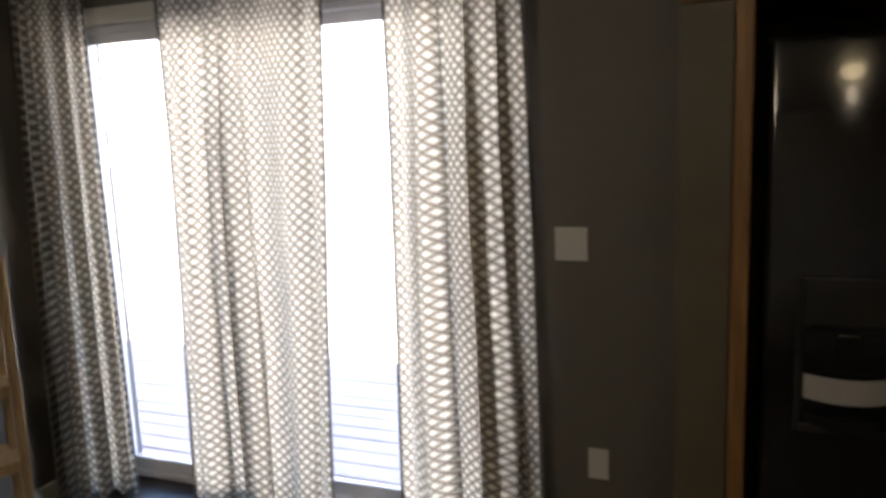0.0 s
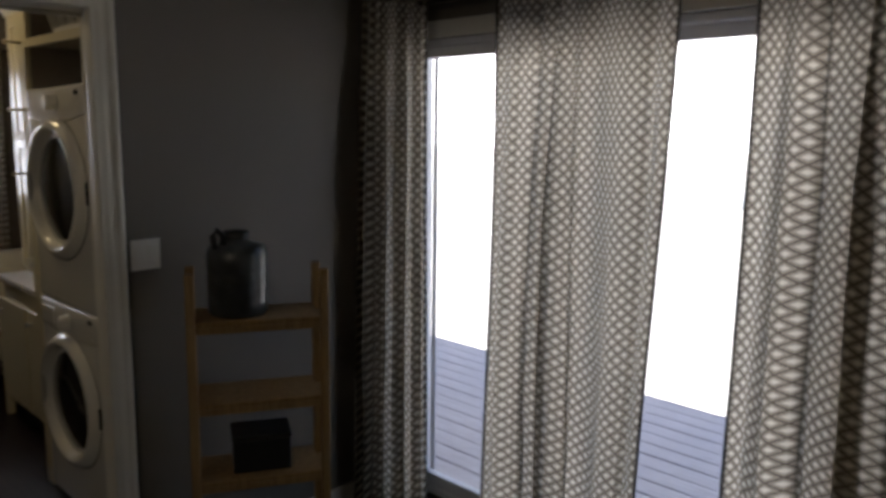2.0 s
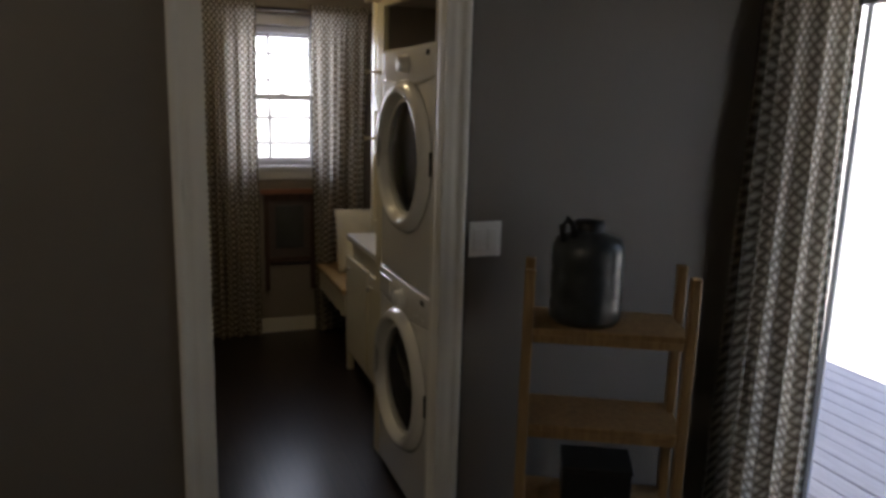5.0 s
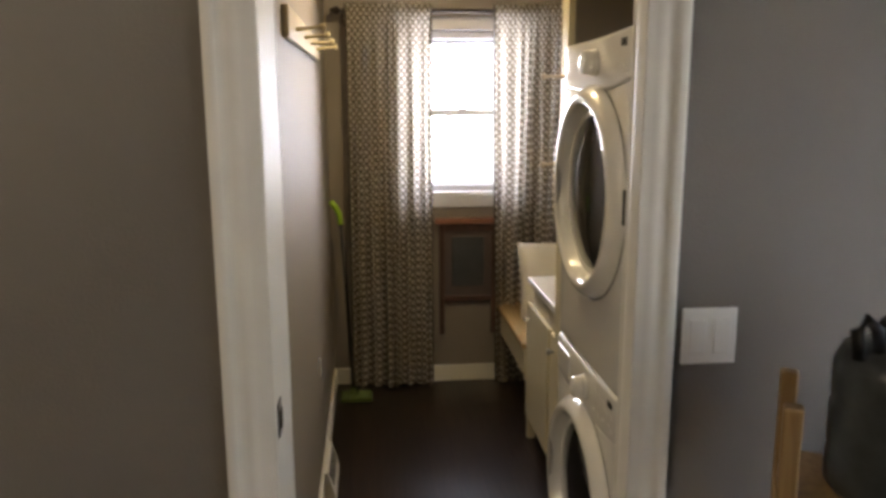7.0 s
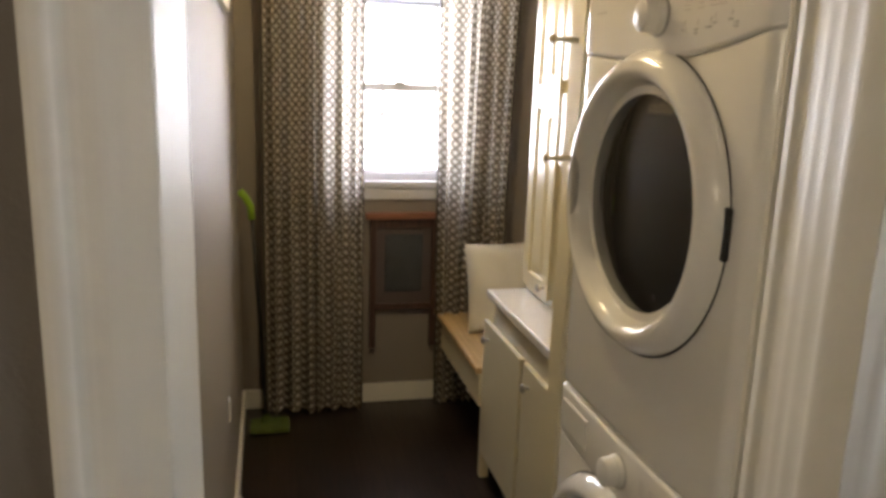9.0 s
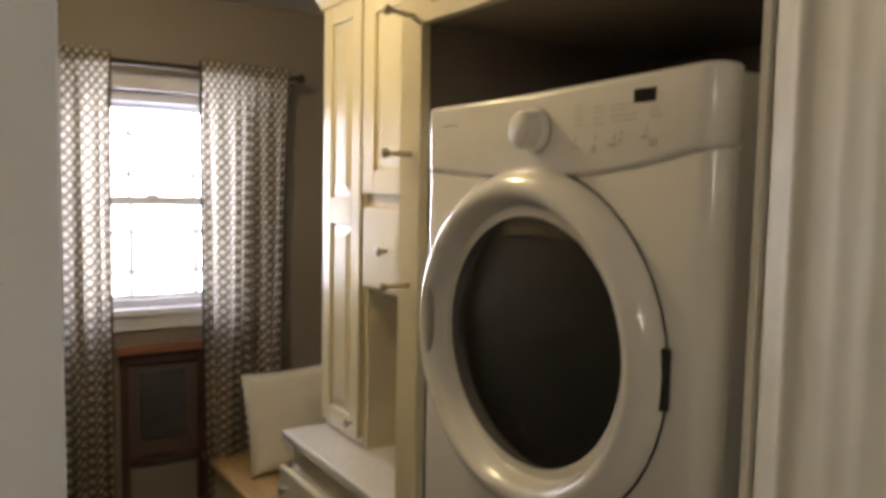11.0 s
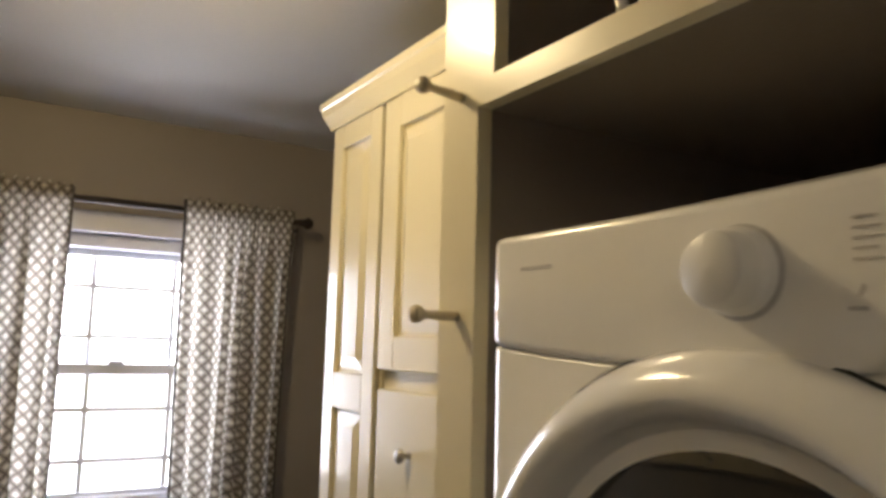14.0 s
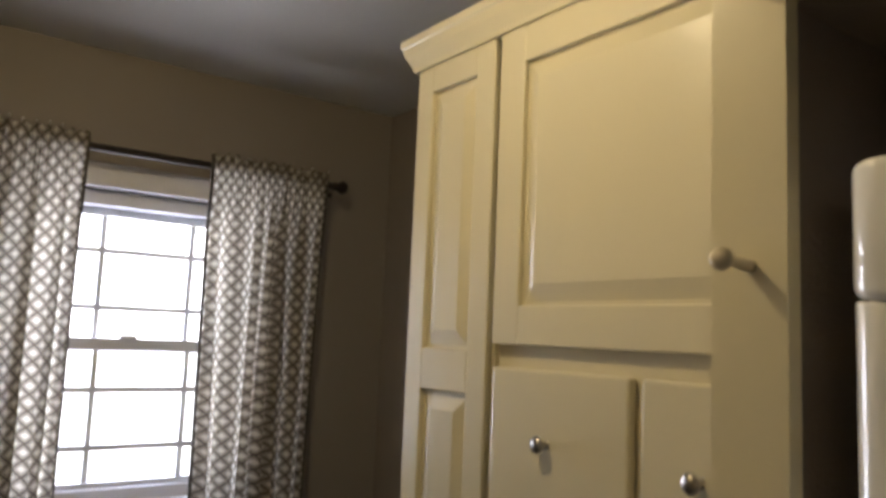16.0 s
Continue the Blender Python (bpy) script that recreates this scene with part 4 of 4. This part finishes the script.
# ---- kitchen shelf with jug ----
SM = Matrix.Translation((0.87, -0.252, 0)) @ Matrix.Rotation(radians(-28), 4, "Z")
SW, SD = 0.475, 0.235
rackk = thing("shelving_unit", SM @ Vector((SW / 2, SD / 2, 0)), "narrow pine shelving unit with square posts angled in the corner", "shelf")


def shelf_part(name, rows, bevel=0.002):
    bm = boxes(rows, bevel, 1)
    bm.transform(SM)
    return part(name, bm, PINE, rackk)


for x in (0.0, SW - 0.03):
    for y, top in ((0.0, 1.20), (SD - 0.03, 1.19)):
        shelf_part("post", [(x, x + 0.03, y, y + 0.03, 0, top)], 0.003)
for z in (1.035, 0.75, 0.47, 0.15):
    shelf_part("shelf", [(0.031, SW - 0.031, 0.002, SD - 0.002, z - 0.018, z)])
    for y in (0.006, SD - 0.024):
        shelf_part("rail", [(0.031, SW - 0.031, y, y + 0.018, z - 0.042, z - 0.019)])
    for x in (0.006, SW - 0.024):
        shelf_part("side_rail", [(x, x + 0.018, 0.031, SD - 0.031, z - 0.042, z - 0.019)])
JC = SM @ Vector((0.175, SD / 2, 1.036))
jug = thing("water_jug", JC, "smoky blue plastic water jug with dark cap on the shelf", "jug")
mj = Matrix.Translation(JC) @ Matrix.Diagonal((1.04, 1.04, 1.08, 1))
part("body", lathe(bmesh.new(), [(0.0, 0.0), (0.088, 0.0), (0.098, 0.012), (0.100, 0.05), (0.096, 0.065), (0.100, 0.08), (0.100, 0.13), (0.096, 0.142), (0.100, 0.155), (0.099, 0.20), (0.088, 0.225), (0.045, 0.238), (0.036, 0.244), (0.036, 0.252)], mj, 36), JUGMAT, jug, smooth=True)
part("cap", lathe(bmesh.new(), [(0.0, 0.272), (0.038, 0.270), (0.042, 0.262), (0.042, 0.246)], mj, 20), BLACKPL, jug, smooth=True)
part("handle", tube(bmesh.new(), [JC + Vector(p) for p in ((-0.06, -0.02, 0.245), (-0.066, -0.02, 0.285), (-0.085, -0.02, 0.302), (-0.100, -0.02, 0.285), (-0.094, -0.02, 0.24))], 0.010, 8), BLACKPL, jug, smooth=True)
SB = SM @ Vector((0.24, SD / 2, 0.471))
sbox = thing("storage_box", SB, "dark storage box low on the pine shelf", "box")
for nm, w, d, z0, z1 in (("body", 0.20, 0.15, 0.0, 0.12), ("lid", 0.208, 0.158, 0.121, 0.136)):
    bm = boxes([(-w / 2, w / 2, -d / 2, d / 2, z0, z1)], 0.005)
    bm.transform(Matrix.Translation(SB) @ Matrix.Rotation(radians(-28), 4, "Z"))
    part(nm, bm, BLACKPL, sbox)

# ---- chair ----
CM = Matrix.Translation((-0.04, -1.03, 0)) @ Matrix.Rotation(radians(-52), 4, "Z")
chair = thing("dining_chair", (0.0, -1.03, 0), "dark brown upholstered dining chair with a curved back", "chair")


def placed(bm):
    bm.transform(CM)
    return bm


bm = bmesh.new()
n = 16
front, back = [], []
for i in range(n + 1):
    u = i / n
    ang = (u - 0.5) * 0.9
    for lst, rr in ((front, 0.50), (back, 0.545)):
        x, y = math.sin(ang) * rr, -0.50 + math.cos(ang) * rr
        top = 1.0 - 0.035 * abs(2 * u - 1) ** 2.5
        mid = 0.006 if lst is front else 0.0
        lst.append([bm.verts.new((x, y + 0.08 * (z - 0.5) + (mid if k == 4 else -mid), z)) for k, z in enumerate((0.47, 0.62, 0.80, top - 0.02, top))])
for lst, fl in ((front, 1), (back, -1)):
    for a, b in zip(lst, lst[1:]):
        for k in range(4):
            q = (a[k], b[k], b[k + 1], a[k + 1])
            bm.faces.new(q if fl > 0 else q[::-1])
for i in range(n):
    for k in (0, 4):
        bm.faces.new((front[i][k], front[i + 1][k], back[i + 1][k], back[i][k]))
for i in (0, n):
    for k in range(4):
        bm.faces.new((front[i][k], front[i][k + 1], back[i][k + 1], back[i][k]))
bmesh.ops.recalc_face_normals(bm, faces=bm.faces[:])
auto_smooth(part("backrest", placed(bm), CHAIRMAT, chair), 50)
auto_smooth(part("seat", placed(boxes([(-0.23, 0.23, -0.46, -0.01, 0.42, 0.50)], 0.03, 4)), CHAIRMAT, chair), 50)
for x in (-0.215, 0.18):
    for y in (-0.44, -0.05):
        part("leg", placed(boxes([(x, x + 0.035, y, y + 0.035, 0, 0.425)], 0.004, 1)), DARKWOOD, chair)

# ---- fridge recess ----
fr = thing("refrigerator", (1.75, -3.25, 0), "glossy black side-by-side refrigerator with a water dispenser", "refrigerator")
FX = 1.40
part("body", boxes([(FX + 0.07, 2.03, -3.72, -2.86, 0.02, 1.76)], 0.006), FRIDGE, fr)
fz = part("door", boxes([(FX, FX + 0.066, -3.28, -2.865, 0.09, 1.755)], 0.018, 3), FRIDGE, fr)
auto_smooth(fz)
rz = part("door", boxes([(FX, FX + 0.066, -3.715, -3.29, 0.09, 1.755)], 0.018, 3), FRIDGE, fr)
auto_smooth(rz)
part("handle", tube(bmesh.new(), [(FX, -3.245, 1.60), (FX - 0.035, -3.245, 1.57), (FX - 0.045, -3.245, 1.30), (FX - 0.045, -3.245, 0.8), (FX - 0.035, -3.245, 0.53), (FX, -3.245, 0.50)], 0.012, 10), FRIDGE, fz, smooth=True)
part("dispenser_frame", boxes([(FX - 0.010, FX, -2.955, -2.94, 0.82, 1.20), (FX - 0.010, FX, -3.17, -3.155, 0.82, 1.20), (FX - 0.010, FX, -3.155, -2.955, 1.08, 1.20), (FX - 0.010, FX, -3.155, -2.955, 0.82, 0.84)], 0.003, 2), BLACKPL, fz)


def bowed(y0, y1, z0, z1, depth, thick):
    """A strip that bows out of the fridge door."""
    bm, rows = bmesh.new(), []
    for k in range(13):
        u = k / 12
        x = FX - 0.004 - depth * math.sin(math.pi * u)
        y = y0 + (y1 - y0) * u
        rows.append([bm.verts.new(p) for p in ((x, y, z0), (x, y, z1), (x + thick, y, z1), (x + thick, y, z0))])
    for a, b in zip(rows, rows[1:]):
        for k in range(4):
            bm.faces.new((a[k], a[(k + 1) % 4], b[(k + 1) % 4], b[k]))
    bm.faces.new(rows[0])
    bm.faces.new(rows[-1])
    bmesh.ops.recalc_face_normals(bm, faces=bm.faces[:])
    return bm


part("dispenser_tray", bowed(-3.155, -2.956, 0.845, 0.872, 0.05, 0.01), FRIDGE, fz, "glossy black drip tray lip", smooth=False)
# Pale bowed strip across the black dispenser.
part("dispenser_strip", bowed(-3.152, -2.96, 0.905, 0.965, 0.035, 0.006), shader("dull_white_strip", (0.42, 0.41, 0.40), 0.5), fz, "pale strip on the dispenser")
part("dispenser_top_lip", bowed(-3.152, -2.96, 1.075, 1.09, 0.03, 0.01), FRIDGE, fz)
part("lever", boxes([(FX - 0.02, FX - 0.001, -3.08, -3.03, 1.0, 1.07)], 0.004), FRIDGE, fz)
pan = thing("fridge_side_panel", (1.7, -2.78, 0), "dull olive end panel with oak edge beside the refrigerator", "panel")
part("panel", boxes([(1.40, XK - 0.001, -2.79, -2.665, 0, 1.845)], 0.003, 1), shader("olive_brown_panel", (0.13, 0.11, 0.075), 0.5, vary=0.12), pan)
part("edge_trim", boxes([(1.375, 1.44, -2.832, -2.792, 0, 1.845)], 0.004), OAK, pan, "orange-brown oak edge trim")
cab = thing("over_fridge_cabinet", (1.7, -3.3, 1.85), "brown oak cabinet over the refrigerator", "cabinet")
part("body", boxes([(1.42, XK - 0.001, -3.75, -2.665, 1.85, H - 0.002)], 0.003, 1), OAK, cab)
for y0, y1 in ((-3.20, -2.72), (-3.72, -3.22)):
    part("door", boxes([(1.40, 1.419, y0, y1, 1.87, H - 0.03)], 0.004), OAK, cab)

# ---- outside ----
HAZE = glowing("bright_hazy_sky", (0.97, 0.98, 1.0), 0.8)
structure("backdrop", [(70.0, 70.2, -1, 90, -1, 34)], HAZE)
structure("backdrop", [(-20, 69.8, 90.0, 90.2, -1, 34)], HAZE)
structure("ground", [(-120, 130, -120, 130, -0.75, -0.55)], CONCRETE, label="pale bright ground outside")
deck = thing("deck", (3.3, -1, -0.14), "weathered grey wooden deck boards outside the patio door", "deck", kind="structure")
board_mesh = None
for k in range(14):
    x = 2.26 + k * 0.145
    if board_mesh is None:
        ob = part("board", boxes([(-0.0675, 0.0675, -3.5, 3.6, -0.03, 0.0)], 0.004, 1), DECK, deck)
        board_mesh = ob.data
        ob.matrix_parent_inverse = Matrix.Identity(4)
    else:
        ob = new("board", board_mesh)
        ob.parent = deck
    ob.location = (x + 0.07 - 3.3, 0.5 + 1, 0.04 - 0.002 * (k % 3 == 1))
part("skirt", boxes([(4.26, 4.29, -3.0, 4.1, -0.56, -0.10)], 0.003, 1), DECK, deck)
part("joist", boxes([(2.25, 4.255, y, y + 0.04, -0.28, -0.134) for y in (-2.9, -1.6, -0.3, 1.0, 2.3, 3.6)]), DECK, deck)


def tree(x, y, height, seed):
    rnd = random.Random(seed)
    t = thing("tree", (x, y, -0.55), "leafy green deciduous tree beyond the bright yard", "tree", group="trees beyond the yard")
    bm = bmesh.new()
    tips = []

    def limb(p, d, length, r, depth):
        q = p + d * length
        rings = []
        for c, rr in ((p, r), (q, r * 0.6)):
            s = d.cross(Vector((0.3, 0.9, 0.1))).normalized()
            w = s.cross(d)
            rings.append([bm.verts.new(c + (s * math.cos(a) + w * math.sin(a)) * rr) for a in (math.pi * 2 * k / 7 for k in range(7))])
        for k in range(7):
            bm.faces.new((rings[0][k], rings[0][(k + 1) % 7], rings[1][(k + 1) % 7], rings[1][k]))
        if depth == 0:
            tips.append(q)
            return
        for _ in range(3):
            nd = (d + Vector((rnd.uniform(-1, 1), rnd.uniform(-1, 1), rnd.uniform(-0.1, 0.6))) * 0.75).normalized()
            limb(q, nd, length * rnd.uniform(0.55, 0.8), r * 0.55, depth - 1)
    limb(Vector((x, y, -0.55)), Vector((0, 0, 1)), height * 0.33, height * 0.03, 3)
    part("trunk", bm, BARK, t)
    verts, faces = [], []
    for tip in tips:
        for _ in range(110):
            c = tip + Vector((rnd.gauss(0, 1), rnd.gauss(0, 1), rnd.gauss(0, 0.8))) * height * 0.085
            a, s = Vector((rnd.uniform(-1, 1), rnd.uniform(-1, 1), rnd.uniform(-1, 1))).normalized(), rnd.uniform(0.06, 0.13)
            b = a.orthogonal().normalized()
            k = len(verts)
            verts += [c + a * s, c + b * s * 0.5, c - a * s, c - b * s * 0.5]
            faces.append((k, k + 1, k + 2, k + 3))
    me = bpy.data.meshes.new("crown")
    me.from_pydata([tuple(v) for v in verts], [], faces)
    me.materials.append(LEAF)
    ob = new("crown", me)
    ob.parent = t
    ob.matrix_parent_inverse = Matrix.Translation((-x, -y, 0.55))
    return t


for x, y, h, s in ((17, 9.5, 9, 1), (20, 3.5, 10, 2), (18, -3.5, 8.5, 3), (10.5, 26, 9, 5), (-8, 27, 10, 6)):
    tree(x, y, h, s)
